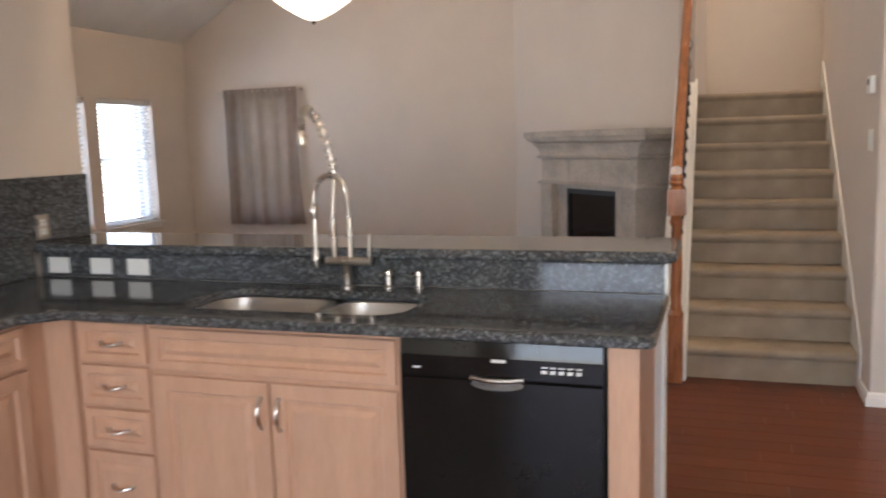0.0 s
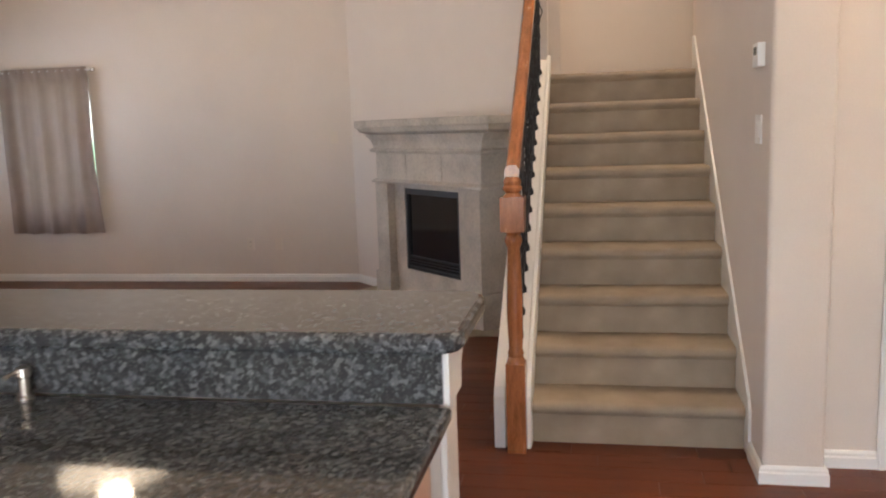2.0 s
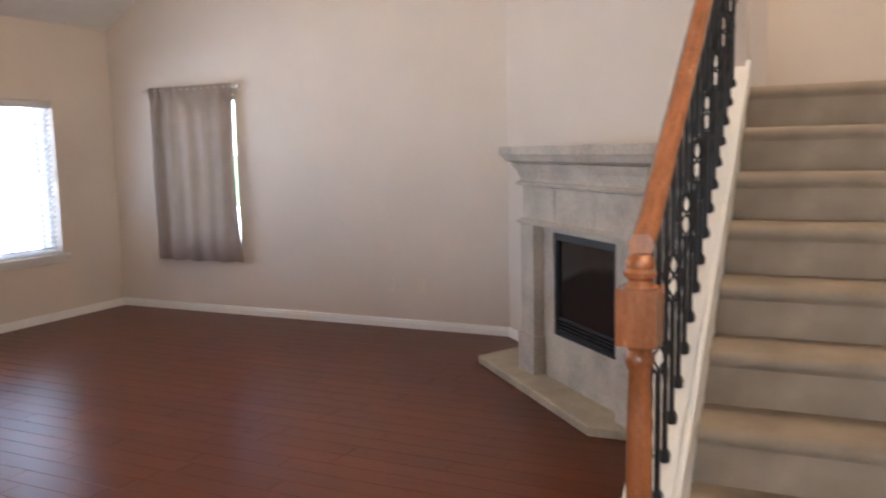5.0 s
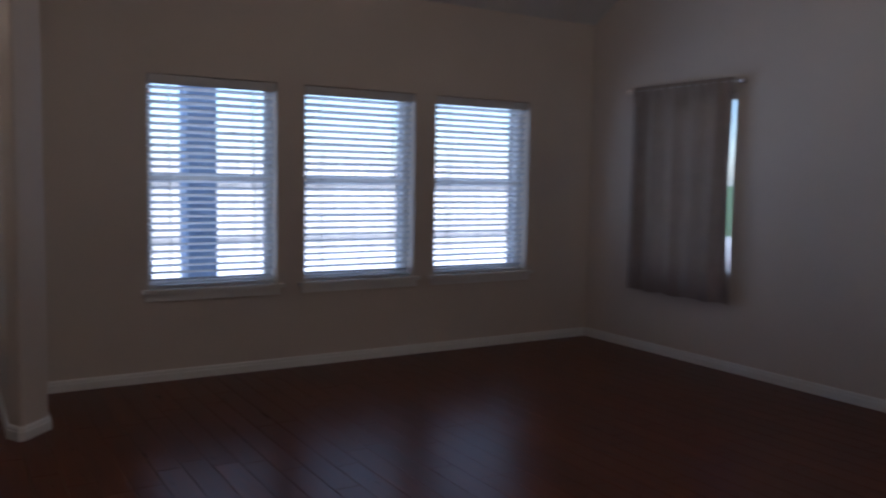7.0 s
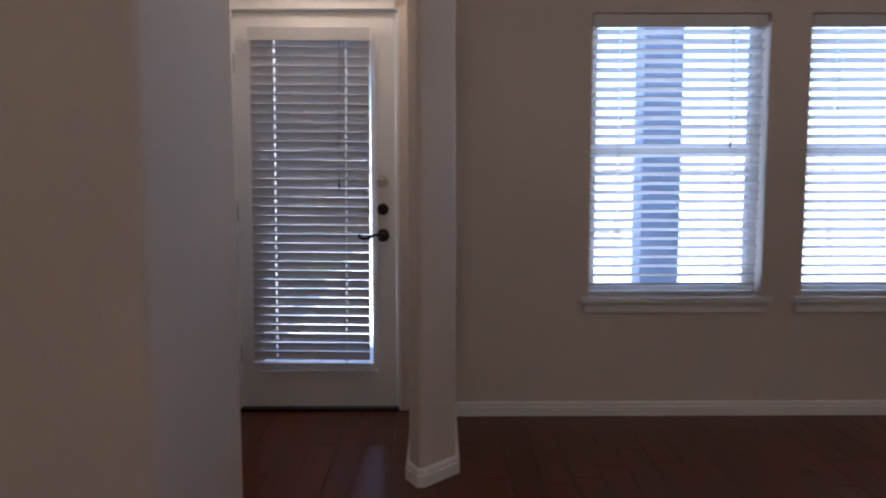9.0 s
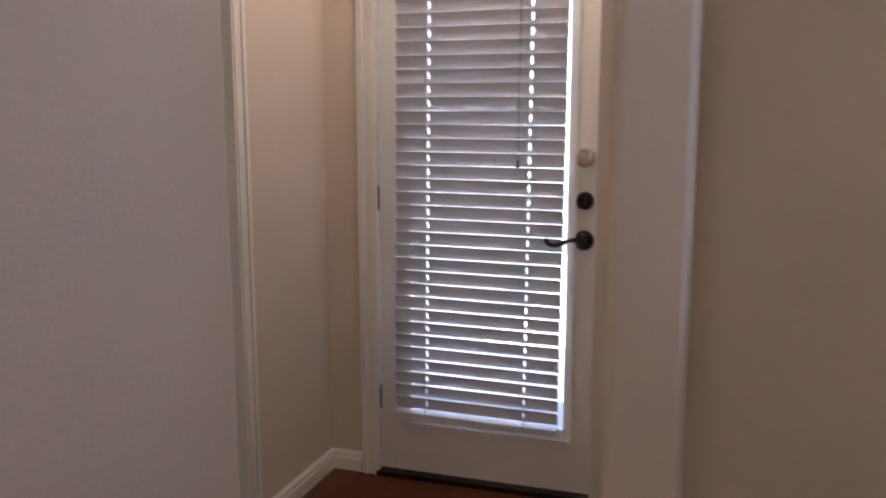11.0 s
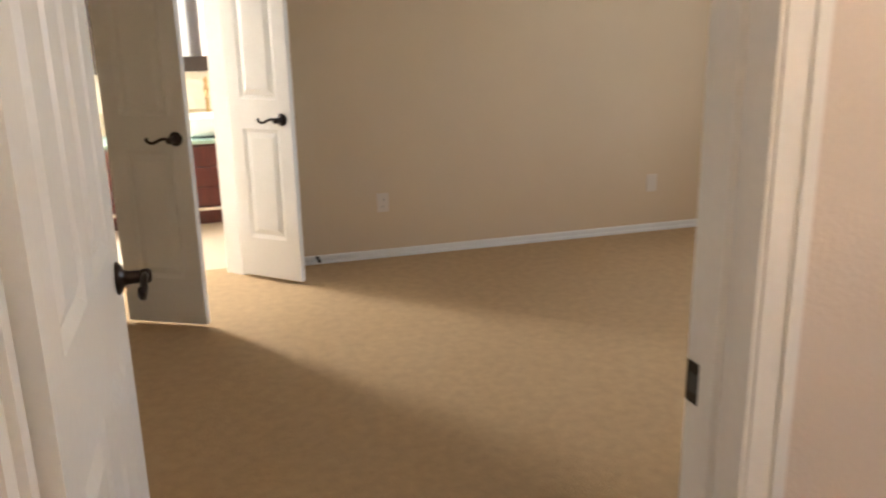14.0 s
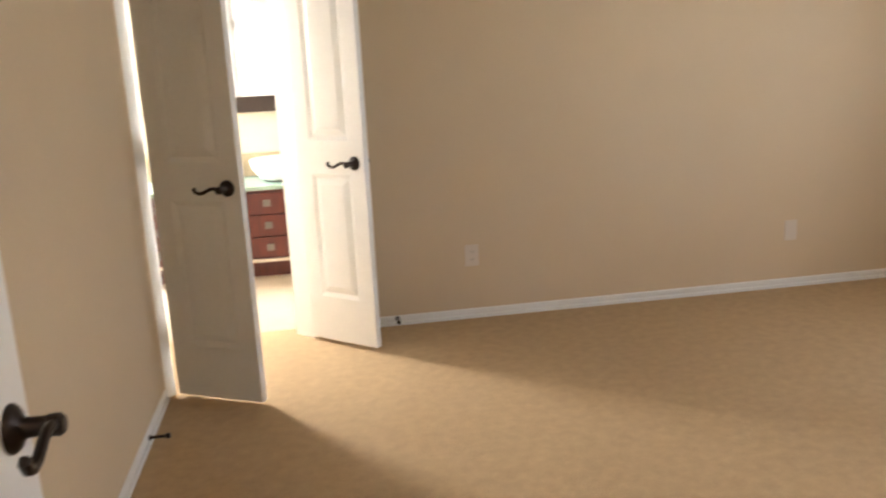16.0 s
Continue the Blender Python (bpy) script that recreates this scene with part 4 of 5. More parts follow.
def raised_front(w, h, m, t=0.019, edge=0.055, deep=0.011):
    """A drawer or door front with a raised panel; local x across, z up, face towards -y."""
    bm = B()
    e = min(edge, h * 0.28)
    rings = []
    for inset, y in ((0, 0), (0, -t + 0.003), (0.003, -t), (e, -t), (e + 0.006, -t + deep), (e + 0.022, -t + deep), (e + 0.040, -t + 0.001)):
        rings.append([bm.verts.new(p) for p in ((inset, y, inset), (w - inset, y, inset), (w - inset, y, h - inset), (inset, y, h - inset))])
    for r, s in zip(rings, rings[1:]):
        for k in range(4):
            bm.faces.new((r[k], r[(k + 1) % 4], s[(k + 1) % 4], s[k]))
    bm.faces.new(rings[0][::-1])
    bm.faces.new(rings[-1])
    bmesh.ops.recalc_face_normals(bm, faces=bm.faces)
    return bm


def pull(parent, x, z, long=0.095, upright=False):
    """A bowed nickel pull on a front whose face lies at y = -0.019."""
    pts = []
    for i in range(9):
        u = i / 8
        s = (u - 0.5) * long
        y = -0.019 - 0.026 * math.sin(math.pi * u) ** 0.7
        pts.append((x, y, z + s) if upright else (x + s, y, z - 0.006 * math.sin(math.pi * u)))
    bm = B()
    tube(bm, pts, 0.0055, 8)
    for p in (pts[0], pts[-1]):
        turned(bm, ((0.010, 0), (0.010, 0.003), (0.006, 0.008)), 10, pose(p[0], -0.019, p[2], 90))
    part("handle", bm, NICKEL, parent, "brushed nickel pull", True)


def cabinet(name, m, w, d, label, h=0.872, group="base cabinets", open_top=False):
    c = thing(name, m, label, "cabinet", group)
    bm = B()
    if open_top:
        box(bm, 0, w, 0.0, 0.02, 0.10, h)
        for a in (0, w - 0.02):
            box(bm, a, a + 0.02, 0.021, d, 0.10, h)
        box(bm, 0.021, w - 0.021, 0.021, d, 0.10, 0.12)
    else:
        box(bm, 0, w, 0.0, d, 0.10, h)
    box(bm, 0, w, 0.07, d, 0, 0.099)
    part("body", bm, MAPLE, c)
    return c


# sink base
X0, X1 = -1.697, -0.735
c = cabinet("sink_cabinet", pose(X0, CY + 0.02, 0), X1 - X0, 0.58, "maple sink base cabinet with two raised-panel doors", open_top=True)
f = part("false_front", raised_front(X1 - X0 - 0.024, 0.150, None, edge=0.032), MAPLE, c)
f.location = (0.012, 0, 0.70)
dwid = (X1 - X0) / 2 - 0.016
for i in range(2):
    d = part("door", raised_front(dwid, 0.565, None), MAPLE, c)
    d.location = (0.012 + i * (dwid + 0.008), 0, 0.115)
    pull(d, dwid - 0.032 if i == 0 else 0.032, 0.455, 0.105, True)
# drawers
X0, X1 = -2.02, -1.699
c = cabinet("drawer_cabinet", pose(X0, CY + 0.02, 0), X1 - X0, 0.58, "maple cabinet with four stacked raised-panel drawers")
for z, hh in ((0.715, 0.145), (0.550, 0.150), (0.385, 0.150), (0.115, 0.255)):
    d = part("drawer", raised_front(X1 - X0 - 0.030, hh, None, edge=0.03), MAPLE, c)
    d.location = (0.022, 0, z)
    pull(d, (X1 - X0) / 2 - 0.015, hh / 2, 0.085)
# west leg, seen end-on at the corner
c = cabinet("corner_cabinet", Matrix.Translation((-2.145, 2.32, 0)) @ Matrix.Rotation(radians(90), 4, "Z"), 0.62, 0.58, "maple corner base cabinet with drawer and door")
d = part("drawer", raised_front(0.50, 0.145, None, edge=0.03), MAPLE, c)
d.location = (0.012, 0, 0.715)
pull(d, 0.25, 0.072, 0.085)
d = part("door", raised_front(0.50, 0.585, None), MAPLE, c)
d.location = (0.012, 0, 0.115)
pull(d, 0.035, 0.47, 0.105, True)
c = cabinet("base_cabinet", Matrix.Translation((-2.145, 1.40, 0)) @ Matrix.Rotation(radians(90), 4, "Z"), 0.90, 0.58, "maple base cabinet with two doors")
for i in range(2):
    d = part("drawer", raised_front(0.43, 0.145, None, edge=0.03), MAPLE, c)
    d.location = (0.012 + i * 0.445, 0, 0.715)
    pull(d, 0.215, 0.072, 0.085)
    d = part("door", raised_front(0.43, 0.585, None), MAPLE, c)
    d.location = (0.012 + i * 0.445, 0, 0.115)
    pull(d, 0.395 if i == 0 else 0.035, 0.47, 0.105, True)
bm = B()
box(bm, -2.160, -2.022, 2.942, CY + 0.6, 0.10, 0.872)
tagged(part("corner_filler", bm, MAPLE), "plain maple filler strip at the cabinet corner", "cabinet panel")
# end panel
bm = B()
box(bm, -0.078, 0.012, CY + 0.012, 3.565, 0.0, 0.872)
bevel(bm, 0.003, 1)
tagged(part("end_panel", bm, MAPLE), "plain maple end panel beside the dishwasher", "cabinet panel")

# dishwasher
DW = pose(-0.732, CY + 0.02, 0)
dw = thing("dishwasher", DW, "glossy black built-in dishwasher with a silver handle", "dishwasher")
W = 0.648
part("body", block(0.004, W - 0.004, 0.0, 0.56, 0.10, 0.868), BLACKMATT, dw)
part("door", block(0.006, W - 0.006, -0.0335, -0.001, 0.11, 0.7405, w=0.002), BLACK, dw)
bm = B()
prism(bm, ((-0.001, 0.742), (-0.029, 0.742), (-0.0335, 0.752), (-0.0335, 0.815), (-0.0325, 0.822), (-0.0245, 0.862), (-0.020, 0.866), (-0.001, 0.866)), 0.006, W - 0.006, "x")
part("control_panel", bm, BLACK, dw, "glossy black control panel, its upper band leaning back")
part("toe_kick", block(0.006, W - 0.006, 0.04, 0.06, 0.005, 0.098), BLACKMATT, dw)
bm = B()
pts = [(0.24 + 0.165 * i / 12, -0.036 - 0.016 * math.sin(math.pi * i / 12), 0.752 - 0.004 * math.sin(math.pi * i / 12)) for i in range(13)]
tube(bm, pts, 0.008, 8)
part("handle", bm, STEEL, dw, "silver bowed door handle", True)
bm = B()
turned(bm, ((0.001, 0), (0.07, 0.0005), (0.076, 0.003), (0.074, 0.004)), 28, Matrix.Translation((0.322, -0.0340, 0.734)) @ Matrix.Rotation(radians(90), 4, "X") @ Matrix.Diagonal((1.1, 0.27, 1, 1)))
part("handle_cup", bm, PEWTER, dw, "dark crescent recess under the handle", True)
part("badge", block(0.305, 0.350, -0.0347, -0.0337, 0.802, 0.811), PLATE, dw, "small pale brand bar")
for i in range(5):
    part("button", block(0.46 + 0.026 * i, 0.476 + 0.026 * i, -0.0362, -0.0342, 0.776, 0.786, w=0.001), PLATE, dw)
for i in range(5):
    part("label_bar", block(0.46 + 0.026 * i, 0.478 + 0.026 * i, -0.0350, -0.0342, 0.793, 0.797), PLATE, dw)
part("latch_mark", block(0.05, 0.075, -0.0352, -0.0342, 0.772, 0.777), PLATE, dw)


# granite tops
def slab_mesh(outer, holes, z0, z1, round_top=0.016):
    """A stone slab with openings and an eased edge."""
    bm = B()
    loops = []
    for poly in (outer, *holes):
        vs = [bm.verts.new((x, y, z1)) for x, y in poly]
        loops.append([bm.edges.new((vs[i], vs[(i + 1) % len(vs)])) for i in range(len(vs))])
    res = bmesh.ops.triangle_fill(bm, use_beauty=True, use_dissolve=False, edges=[e for l in loops for e in l])
    faces = [g for g in res["geom"] if isinstance(g, bmesh.types.BMFace)]
    out = bmesh.ops.extrude_face_region(bm, geom=faces)
    bmesh.ops.translate(bm, verts=[v for v in out["geom"] if isinstance(v, bmesh.types.BMVert)], vec=(0, 0, z0 - z1))
    bmesh.ops.recalc_face_normals(bm, faces=bm.faces)
    if round_top:
        es = [e for e in bm.edges if len(e.link_faces) == 2 and e.calc_face_angle(0) > 1.0 and abs(e.verts[0].co.z - e.verts[1].co.z) < 1e-5]
        bmesh.ops.bevel(bm, geom=es, offset=round_top, segments=3, affect="EDGES", profile=0.5)
    return bm


def round_rect(x0, x1, y0, y1, r, n=6):
    out = []
    for cx, cy, a0 in ((x1 - r, y1 - r, 0), (x0 + r, y1 - r, 90), (x0 + r, y0 + r, 180), (x1 - r, y0 + r, 270)):
        out += [(cx + r * math.cos(radians(a0 + 90 * i / n)), cy + r * math.sin(radians(a0 + 90 * i / n))) for i in range(n + 1)]
    return out


SINK = (-1.645, -0.775, 3.045, 3.425)
L = [(-2.745, 1.35), (-2.105, 1.35), (-2.105, 2.80), (-2.015, 2.895), *[(0.022 + 0.04 * math.sin(a), 2.935 - 0.04 * math.cos(a)) for a in (0, 0.52, 1.05, 1.57)], (0.062, 3.558), (-2.745, 3.558)]
tagged(part("countertop", slab_mesh(L, [round_rect(*SINK, 0.11)], 0.873, CTOP, 0.012), GRANITE), "polished dark blue-grey granite countertop with sink opening", "countertop")
bm = B()
box(bm, -2.745, 0.045, 3.56, 3.582, CTOP + 0.001, 1.019)
tagged(part("backsplash", bm, GRANITE), "dark granite backsplash strip under the bar", "backsplash")
bm = B()
prism(bm, ((1.35, CTOP + 0.001), (3.52, CTOP + 0.001), (3.52, 1.066), (3.882, 1.066), (3.885, 1.365), (1.35, 1.365)), -2.748, -2.728, "x")
bevel(bm, 0.003, 1)
tagged(part("backsplash", bm, GRANITE), "tall dark granite backsplash on the kitchen wall", "backsplash")
tagged(part("bar_top", slab_mesh([(-2.745, 3.525), *[(0.035 + 0.055 * math.sin(a), 3.58 - 0.055 * math.cos(a)) for a in (0, 0.39, 0.79, 1.18, 1.57)], *[(0.010 + 0.08 * math.cos(a), 3.89 + 0.08 * math.sin(a)) for a in (0, 0.39, 0.79, 1.18, 1.57)], (-2.745, 3.97)], [], 1.021, 1.064, 0.014), GRANITE), "polished dark granite raised bar top", "bar top")
bm = B()
box(bm, -2.75, 0.032, 3.584, 3.70, 0, 1.019)
structure("wall_bar", bm, PAINT, "beige half wall under the raised bar", "wall")
bm = B()
box(bm, 0.0325, 0.047, 3.575, 3.705, 0, 0.90)
prism(bm, ((3.57, 0.90), (3.57, 1.020), (3.76, 1.020), (3.755, 0.985), (3.72, 0.95), (3.715, 0.90)), 0.0325, 0.058, "x")
bevel(bm, 0.004, 2)
structure("trim", bm, WHITE, "white end trim with corbel under the bar", "trim")
baseboard(((0.048, 3.70), (-2.75, 3.70)))


def bowl(x0, x1, y0, y1, r, depth, flip=False):
    bm = B()
    rings = []
    for inset, z in ((-0.012, 0.0), (0.004, 0.0), (0.007, -0.006), (0.012, -depth * 0.8), (0.03, -depth * 0.96), (0.07, -depth)):
        rr = max(0.03, r - max(0, inset))
        rings.append([bm.verts.new((x, y, z)) for x, y in round_rect(x0 + inset, x1 - inset, y0 + inset, y1 - inset, rr)])
    n = len(rings[0])
    for a, b in zip(rings, rings[1:]):
        for k in range(n):
            bm.faces.new((a[k], b[k], b[(k + 1) % n], a[(k + 1) % n]))
    bm.faces.new(rings[-1])
    return bm


sink = thing("kitchen_sink", pose(0, 0, 0.872), "brushed steel double-bowl undermount sink", "sink")
part("bowl", bowl(-1.655, -1.16, 3.035, 3.435, 0.11, 0.20), STEEL, sink, "large steel bowl", True)
part("bowl", bowl(-1.135, -0.765, 3.055, 3.415, 0.10, 0.17), STEEL, sink, "small steel bowl", True)
for x in (-1.41, -0.95):
    bm = B()
    turned(bm, ((0.045, 0), (0.045, 0.003), (0.038, 0.005), (0.01, 0.002)), 20, pose(x, 3.24, -0.199 if x < -1.2 else -0.169))
    part("drain", bm, STEEL, sink, "", True)

faucet = thing("kitchen_faucet", pose(-1.165, 3.505, CTOP), "brushed nickel spring-neck kitchen faucet", "faucet")
bm = B()
turned(bm, ((0.028, 0), (0.028, 0.006), (0.020, 0.012), (0.018, 0.085), (0.021, 0.09)), 18)
part("post", bm, NICKEL, faucet, "", True)
bm = B()
tube(bm, [(-0.085, 0, 0.105), (-0.08, 0, 0.105), (0.105, 0, 0.105)], 0.018, 14)
part("crossbar", bm, NICKEL, faucet, "", True)
bm = B()
tube(bm, [(0.098, -0.005, 0.11), (0.101, -0.006, 0.16), (0.102, -0.007, 0.215)], 0.0055, 8)
part("lever", bm, NICKEL, faucet, "", True)
for dx in (-0.052, 0.018):
    bm = B()
    pts = [(dx, 0, 0.10), (dx, 0, 0.30), (-0.042, 0, 0.40), (-0.036, 0, 0.435)]
    if dx > 0:
        pts = [(dx, 0, 0.10), (dx, 0, 0.28), (dx - 0.004, -0.002, 0.34)] + [(-0.055 + 0.07 * math.cos(a), -0.01, 0.36 + 0.085 * math.sin(a)) for a in (0.2, 0.6, 1.0, 1.4, 1.8, 2.2, 2.6, 3.0)] + [(-0.126, -0.012, 0.30)]
    tube(bm, pts, 0.0105, 10)
    part("riser", bm, NICKEL, faucet, "", True)
bm = B()
tube(bm, [(-0.128, -0.012, 0.13), (-0.126, -0.012, 0.30)], 0.007, 8)
turned(bm, ((0.012, 0), (0.016, 0.01), (0.015, 0.06), (0.010, 0.075)), 14, pose(-0.128, -0.012, 0.075))
turned(bm, ((0.012, 0), (0.015, 0.008), (0.015, 0.05), (0.009, 0.058)), 14, pose(-0.126, -0.012, 0.275))
part("side_spray", bm, NICKEL, faucet, "", True)
NECK = [(-0.035, 0, 0.42), (-0.045, 0, 0.50), (-0.065, 0, 0.58), (-0.09, 0, 0.645), (-0.118, 0, 0.69), (-0.142, 0, 0.705), (-0.163, 0, 0.69), (-0.17, 0, 0.655), (-0.17, 0, 0.62)]
bm = B()
tube(bm, NECK, 0.006, 8)
turned(bm, ((0.010, 0), (0.016, 0.006), (0.018, 0.05), (0.012, 0.065)), 14, pose(-0.17, 0, 0.56))
part("hose", bm, NICKEL, faucet, "", True)
bm = B()
pts = []
turns = 22
for i in range(turns * 10 + 1):
    u = i / (turns * 10) * (len(NECK) - 1)
    k = min(int(u), len(NECK) - 2)
    p = Vector(NECK[k]).lerp(Vector(NECK[k + 1]), u - k)
    d = (Vector(NECK[k + 1]) - Vector(NECK[k])).normalized()
    s, t = Vector((0, 1, 0)), d.cross(Vector((0, 1, 0)))
    a = 2 * math.pi * i / 10
    pts.append(p + 0.0155 * (s * math.cos(a) + t * math.sin(a)))
tube(bm, pts, 0.0044, 6)
part("spring", bm, NICKEL, faucet, "coiled steel spring", True)
for x, y, lab in ((-0.996, 3.52, "brushed nickel soap dispenser beside the sink"), (-0.874, 3.53, "brushed nickel air gap cap beside the sink")):
    bm = B()
    turned(bm, ((0.020, 0), (0.020, 0.005), (0.013, 0.010), (0.011, 0.045), (0.016, 0.05), (0.015, 0.068), (0.006, 0.072)), 16)
    d = thing("soap_dispenser", pose(x, y, CTOP), lab, "soap dispenser", "sink fittings")
    part("body", bm, NICKEL, d, "", True)
    bm = B()
    tube(bm, [(0, 0, 0.058), (-0.012, -0.02, 0.060), (-0.018, -0.035, 0.054)], 0.005, 8)
    part("spout", bm, NICKEL, d, "", True)

# plates on the bar backsplash and the west backsplash
for x in (-2.635, -2.40, -2.20):
    p = thing("counter_outlet", pose(x, 3.559, 0.962, 0, 90), "white outlet plate on the granite backsplash", "outlet", "counter outlets")
    part("plate", block(-0.036, 0.036, -0.006, 0, -0.057, 0.057, w=0.002), PLATE, p)
    for z in (-0.021, 0.021):
        part("socket", block(-0.017, 0.017, -0.008, -0.0065, z - 0.014, z + 0.014, w=0.003), PLATE, p)
plate("wall_outlet", Matrix.Translation((-2.727, 3.57, 1.135)) @ Matrix.Rotation(radians(90), 4, "Z"), 0.072, 0.115, "duplex outlet with a brushed metal plate on dark granite", plastic=PLATE, face=NICKEL)

# ---- bathroom seen through the double doors ----
BATH = mat("cream_bath_paint", (0.74, 0.67, 0.54), 0.7, vary=0.03, bump=0.2)
bm = B()
wall_with(bm, "x", -5.6, -2.0, -2.30, -2.15, 0, 2.75, [(-3.75, -2.5, 0.85, 2.25)])
structure("wall_bath_south", bm, BATH, "cream bathroom wall with a bright window", "wall")
bm = B()
box(bm, -2.1, -2.0, -2.15, 0.55, 0, 2.75)
box(bm, -5.6, -5.48, -2.15, -0.42, 0, 2.75)
box(bm, EX + 0.12, -2.87, 0.43, 0.55, 0, 2.75)
structure("wall_bath_sides", bm, BATH, "cream bathroom walls", "wall")
bm = B()
box(bm, -5.6, -2.0, -2.3, 0.55, 2.75, 2.85)
structure("ceiling_bathroom", bm, CEIL, "white bathroom ceiling", "ceiling")
w = thing("window_4", pose(-3.125, -2.2, 0.85), "white bathroom window letting bright daylight in", "window")
w["kind"] = "structure"
bm = B()
for b in ((-0.62, -0.57, 0.005, 1.395), (0.57, 0.62, 0.005, 1.395), (-0.57, 0.57, 0.005, 0.05), (-0.57, 0.57, 1.35, 1.395), (-0.02, 0.02, 0.05, 1.35)):
    box(bm, b[0], b[1], -0.03, 0.03, b[2], b[3])
part("window_frame", bm, WHITE, w)
for a, b in ((-0.57, -0.02), (0.02, 0.57)):
    part("pane", block(a, b, -0.003, 0.003, 0.05, 1.35), GLASS, w).visible_shadow = False
van = thing("bathroom_vanity", pose(-5.45, -2.14, 0), "dark cherry vanity with small drawers and glass top", "vanity")
part("body", block(0, 1.5, 0, 0.545, 0.09, 0.605, w=0.004), CHERRY, van)
part("plinth", block(0.04, 1.46, 0, 0.48, 0, 0.089), CHERRY, van)
for i in range(6):
    for j in range(3):
        d = part("drawer", block(0.03 + 0.243 * i, 0.255 + 0.243 * i, 0.5455, 0.560, 0.15 + 0.15 * j, 0.285 + 0.15 * j, w=0.004), CHERRY, van)
        bm = B()
        box(bm, 0.117 + 0.243 * i, 0.167 + 0.243 * i, 0.5605, 0.575, 0.195 + 0.15 * j, 0.240 + 0.15 * j)
        bevel(bm, 0.004, 2)
        part("knob", bm, PEWTER, d, "square pewter pull")
part("rail", block(0.02, 1.48, 0.5455, 0.575, 0.118, 0.138, w=0.003), NICKEL, van, "pale metal foot rail")
tagged(part("vanity_splash", block(-5.46, -3.94, -2.148, -2.136, 0.634, 0.80, w=0.003), mat("tan_marble_splash", (0.50, 0.40, 0.27), 0.3, vary=0.18, scale=14, bump=0.05)), "tan marble backsplash strip behind the vanity", "backsplash")
tagged(part("bathroom_countertop", block(-5.46, -3.94, -2.145, -1.56, 0.607, 0.632, w=0.004), GREENGLASS), "green-tinted glass vanity top", "countertop")
vs = thing("vessel_sink", pose(-4.93, -1.84, 0.633), "white ceramic vessel sink on the vanity", "sink")
bm = B()
turned(bm, ((0.10, 0), (0.15, 0.02), (0.20, 0.09), (0.215, 0.15), (0.205, 0.152), (0.19, 0.10), (0.12, 0.03), (0.01, 0.025)), 32)
part("basin", bm, CERAMIC, vs, "", True)
vf = thing("bathroom_faucet", pose(-4.98, -2.06, 0.633), "tall aged brass bathroom faucet", "faucet")
bm = B()
turned(bm, ((0.03, 0), (0.03, 0.01), (0.016, 0.02), (0.014, 0.30), (0.022, 0.32), (0.012, 0.36), (0.018, 0.40), (0.004, 0.42)), 14)
tube(bm, [(0, 0, 0.30), (0, 0.06, 0.33), (0, 0.12, 0.31), (0, 0.14, 0.27)], 0.010, 8)
part("spout", bm, mat("aged_brass", (0.45, 0.30, 0.13), 0.35, 0.9, bump=0), vf, "", True)
mr = thing("framed_mirror", pose(-4.75, -2.145, 1.09), "large mirror in a dark wood frame over the vanity", "mirror")
bm = B()
for b in ((-0.6, -0.49, 0, 1.25), (0.49, 0.6, 0, 1.25), (-0.49, 0.49, 0, 0.11), (-0.49, 0.49, 1.14, 1.25)):
    box(bm, b[0], b[1], 0, 0.03, b[2], b[3])
bevel(bm, 0.004, 1)
part("mirror_frame", bm, mat("dark_frame_wood", (0.03, 0.018, 0.014), 0.4, bump=0), mr, "dark wood frame")
part("mirror_glass", block(-0.49, 0.49, 0.004, 0.012, 0.11, 1.14), MIRROR, mr)

# ---- other windows ----
w = thing("window_5", pose(WB - 0.08, 1.32, 0.85), "white bedroom window with dark red curtain", "window")
w["kind"] = "structure"
bm = B()
for b in ((-0.695, -0.645, 0.005, 1.295), (0.645, 0.695, 0.005, 1.295), (-0.645, 0.645, 0.005, 0.05), (-0.645, 0.645, 1.25, 1.295), (-0.645, 0.645, 0.62, 0.66)):
    box(bm, -0.03, 0.03, b[0], b[1], b[2], b[3])
part("window_frame", bm, WHITE, w)
for a, b in ((0.05, 0.62), (0.66, 1.25)):
    part("pane", block(-0.003, 0.003, -0.645, 0.645, a, b), GLASS, w).visible_shadow = False
part("window_sill", block(0.02, 0.125, -0.74, 0.74, -0.025, 0.004, w=0.004), WHITE, w)
curtain("curtain", Matrix.Translation((WB + 0.03, 0.80, 0.74)) @ Matrix.Rotation(radians(90), 4, "Z"), 0.62, 1.60, 4, 0.05, REDCLOTH, "dark red curtain drawn aside at the bedroom window", 0.55)
w = thing("window_6", pose(-4.995, BY + 0.09, 0.62), "white window hidden behind the taupe curtain", "window")
w["kind"] = "structure"
bm = B()
for b in ((-0.42, -0.37, 0, 1.43), (0.37, 0.42, 0, 1.43), (-0.37, 0.37, 0, 0.05), (-0.37, 0.37, 1.38, 1.43)):
    box(bm, b[0], b[1], -0.03, 0.03, b[2] + 0.003, b[3] - 0.003)
part("window_frame", bm, WHITE, w)
part("pane", block(-0.37, 0.37, -0.003, 0.003, 0.053, 1.377), GLASS, w)
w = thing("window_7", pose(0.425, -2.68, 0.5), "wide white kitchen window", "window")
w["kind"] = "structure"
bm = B()
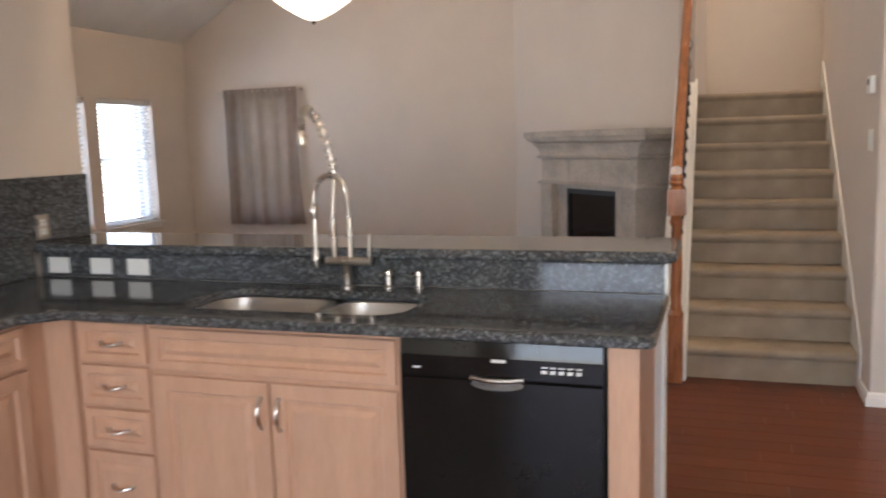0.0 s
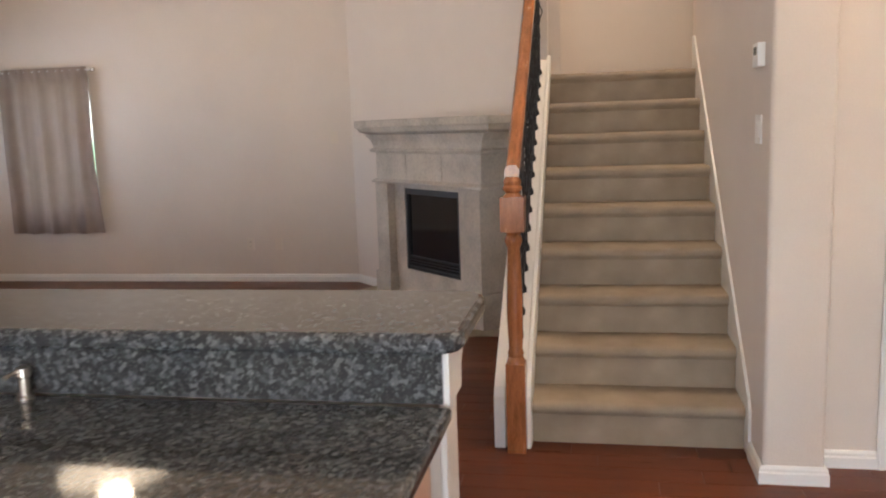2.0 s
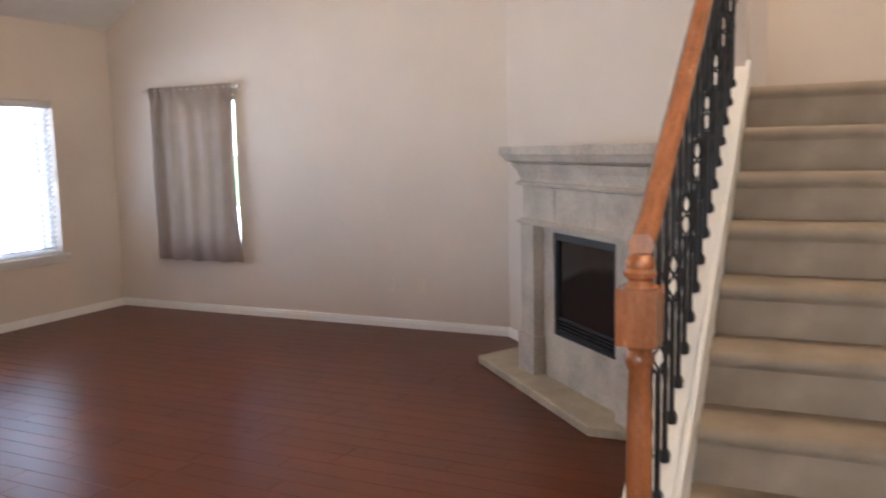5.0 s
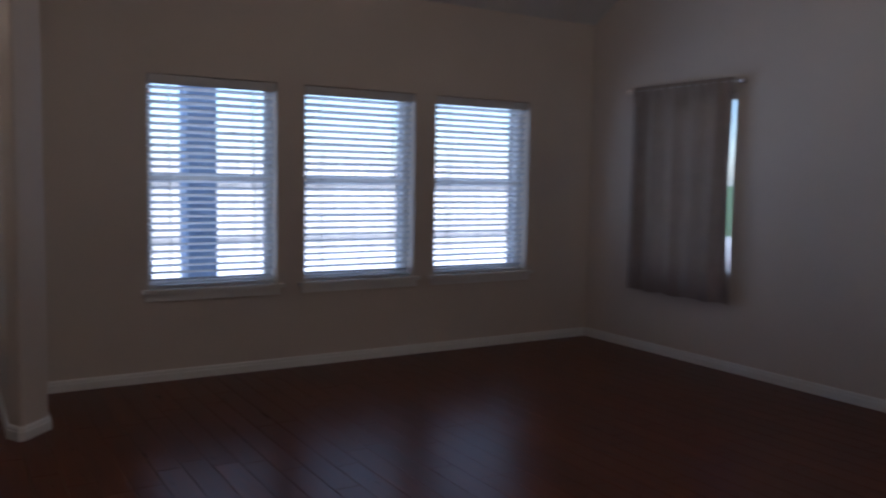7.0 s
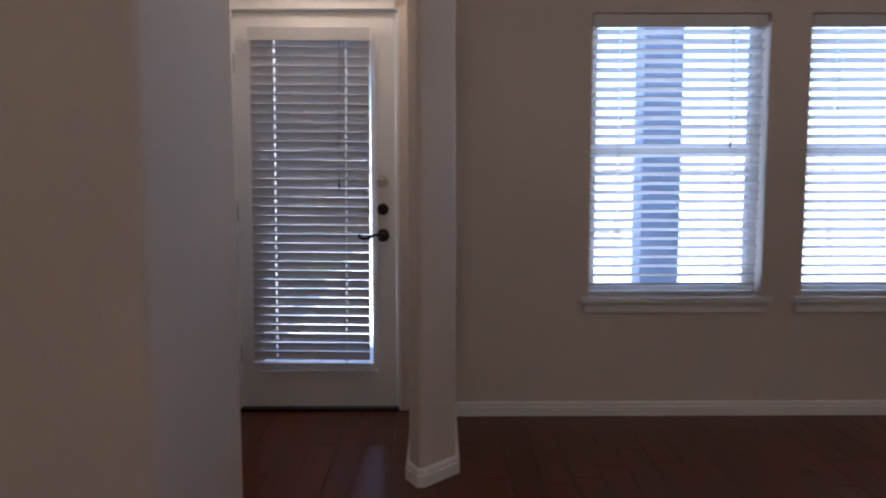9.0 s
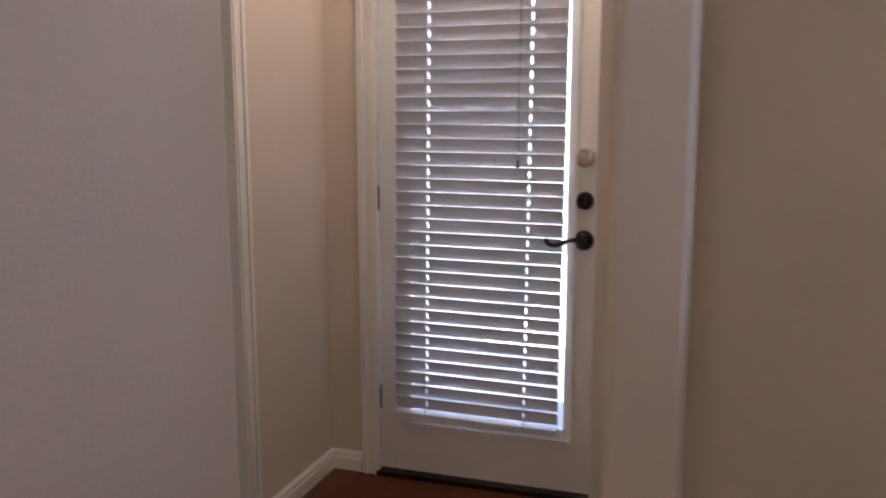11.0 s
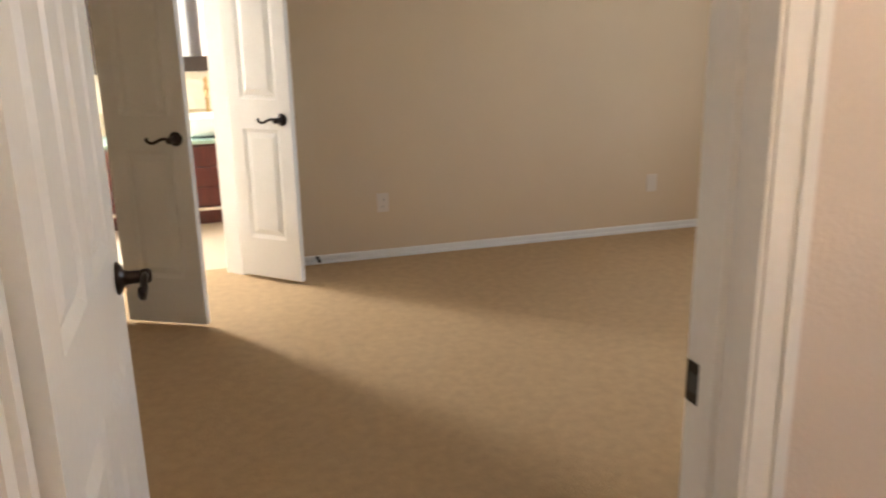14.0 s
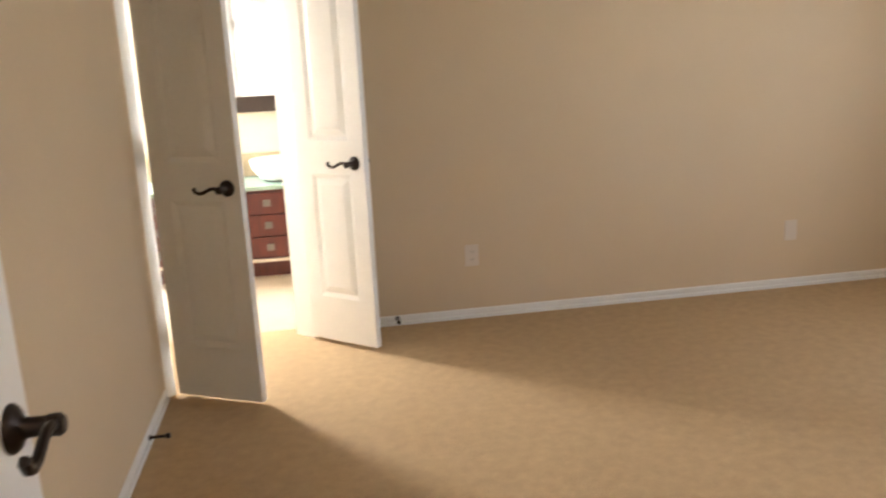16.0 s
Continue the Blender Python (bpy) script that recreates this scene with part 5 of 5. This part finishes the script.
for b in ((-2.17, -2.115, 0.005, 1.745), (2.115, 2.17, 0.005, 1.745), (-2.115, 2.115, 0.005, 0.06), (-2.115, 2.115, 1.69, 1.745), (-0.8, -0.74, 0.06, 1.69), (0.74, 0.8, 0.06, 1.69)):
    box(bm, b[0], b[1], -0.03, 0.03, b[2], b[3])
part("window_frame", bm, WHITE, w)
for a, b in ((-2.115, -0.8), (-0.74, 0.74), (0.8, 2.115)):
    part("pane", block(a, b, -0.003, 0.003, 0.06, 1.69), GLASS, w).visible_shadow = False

# ---- outside ----
bm = B()
box(bm, -400, 400, -400, 400, -0.5, -0.18)
structure("ground", bm, GRASS, "green lawn reaching into the distance", "ground")
bm = B()
box(bm, -15.4, -6.41, 3.66, 24.0, -0.18, -0.05)
structure("pavement", bm, CONCRETE, "pale concrete patio slab", "patio")
for x, y in ((-6.80, 6.25),):
    p = thing("patio_post", pose(x, y, -0.05), "square patio post, blue skylight put into its colour", "post", "patio posts")
    part("shaft", block(-0.11, 0.11, -0.11, 0.11, 0.12, 2.6, w=0.008), POST, p)
    part("base", block(-0.13, 0.13, -0.13, 0.13, 0, 0.119, w=0.006), POST, p)
fence = thing("fence", pose(-15.5, 0, -0.18), "weathered grey wooden privacy fence", "fence")
for z in (0.4, 1.4):
    part("rail", block(0.02, 0.06, -6, 22, z, z + 0.09), FENCE, fence)
bm = B()
box(bm, -0.01, 0.01, 0, 0.14, 0.02, 1.85)
pk = mesh("picket", bm, FENCE)
for i in range(186):
    part("picket", pk, FENCE, fence).location = (0, -6 + 0.15 * i, random.uniform(-0.01, 0.01))


# ---- floor planks ----
PW = 0.127
plank_meshes = {}
joined = B()
rnd = random.Random(5)
near = 0
y = -2.6
LENGTHS = (0.55, 0.8, 1.05, 1.3)
while y < 9.52:
    x = -6.12 - rnd.uniform(0.0, 0.9)
    while x < 3.4:
        ln = rnd.choice(LENGTHS)
        if y > 3.6 or x > -2.7:
            if -4.2 < x < 0.75 and 4.25 < y < 8.9 and near < 300 and not (x + ln + y > 6.3 and y > 6.9):
                if ln not in plank_meshes:
                    bm = B()
                    box(bm, 0.0006, ln - 0.0006, 0.0006, PW - 0.0006, -0.012, 0.0)
                    es = [e for e in bm.edges if min(v.co.z for v in e.verts) > -0.001]
                    bmesh.ops.bevel(bm, geom=es, offset=0.0014, segments=1, affect="EDGES")
                    plank_meshes[ln] = mesh("plank", bm, PLANK)
                part("plank", plank_meshes[ln], PLANK, floor_wood).location = (x, y, 0)
                near += 1
            else:
                a = (x + 0.0006, min(x + ln, 3.4) - 0.0006, y + 0.0006, y + PW - 0.0006)
                lo = [(a[0], a[2], -0.012), (a[1], a[2], -0.012), (a[1], a[3], -0.012), (a[0], a[3], -0.012)]
                s = 0.0014
                hi0 = [(p[0], p[1], -s) for p in lo]
                hi1 = [(a[0] + s, a[2] + s, 0), (a[1] - s, a[2] + s, 0), (a[1] - s, a[3] - s, 0), (a[0] + s, a[3] - s, 0)]
                vs = [[joined.verts.new(p) for p in r] for r in (lo, hi0, hi1)]
                for r, q in zip(vs, vs[1:]):
                    for k in range(4):
                        joined.faces.new((r[k], r[(k + 1) % 4], q[(k + 1) % 4], q[k]))
                joined.faces.new(vs[2])
        x += ln
    y += PW
tagged(part("planks", joined, PLANK, floor_wood), kind="stuff")
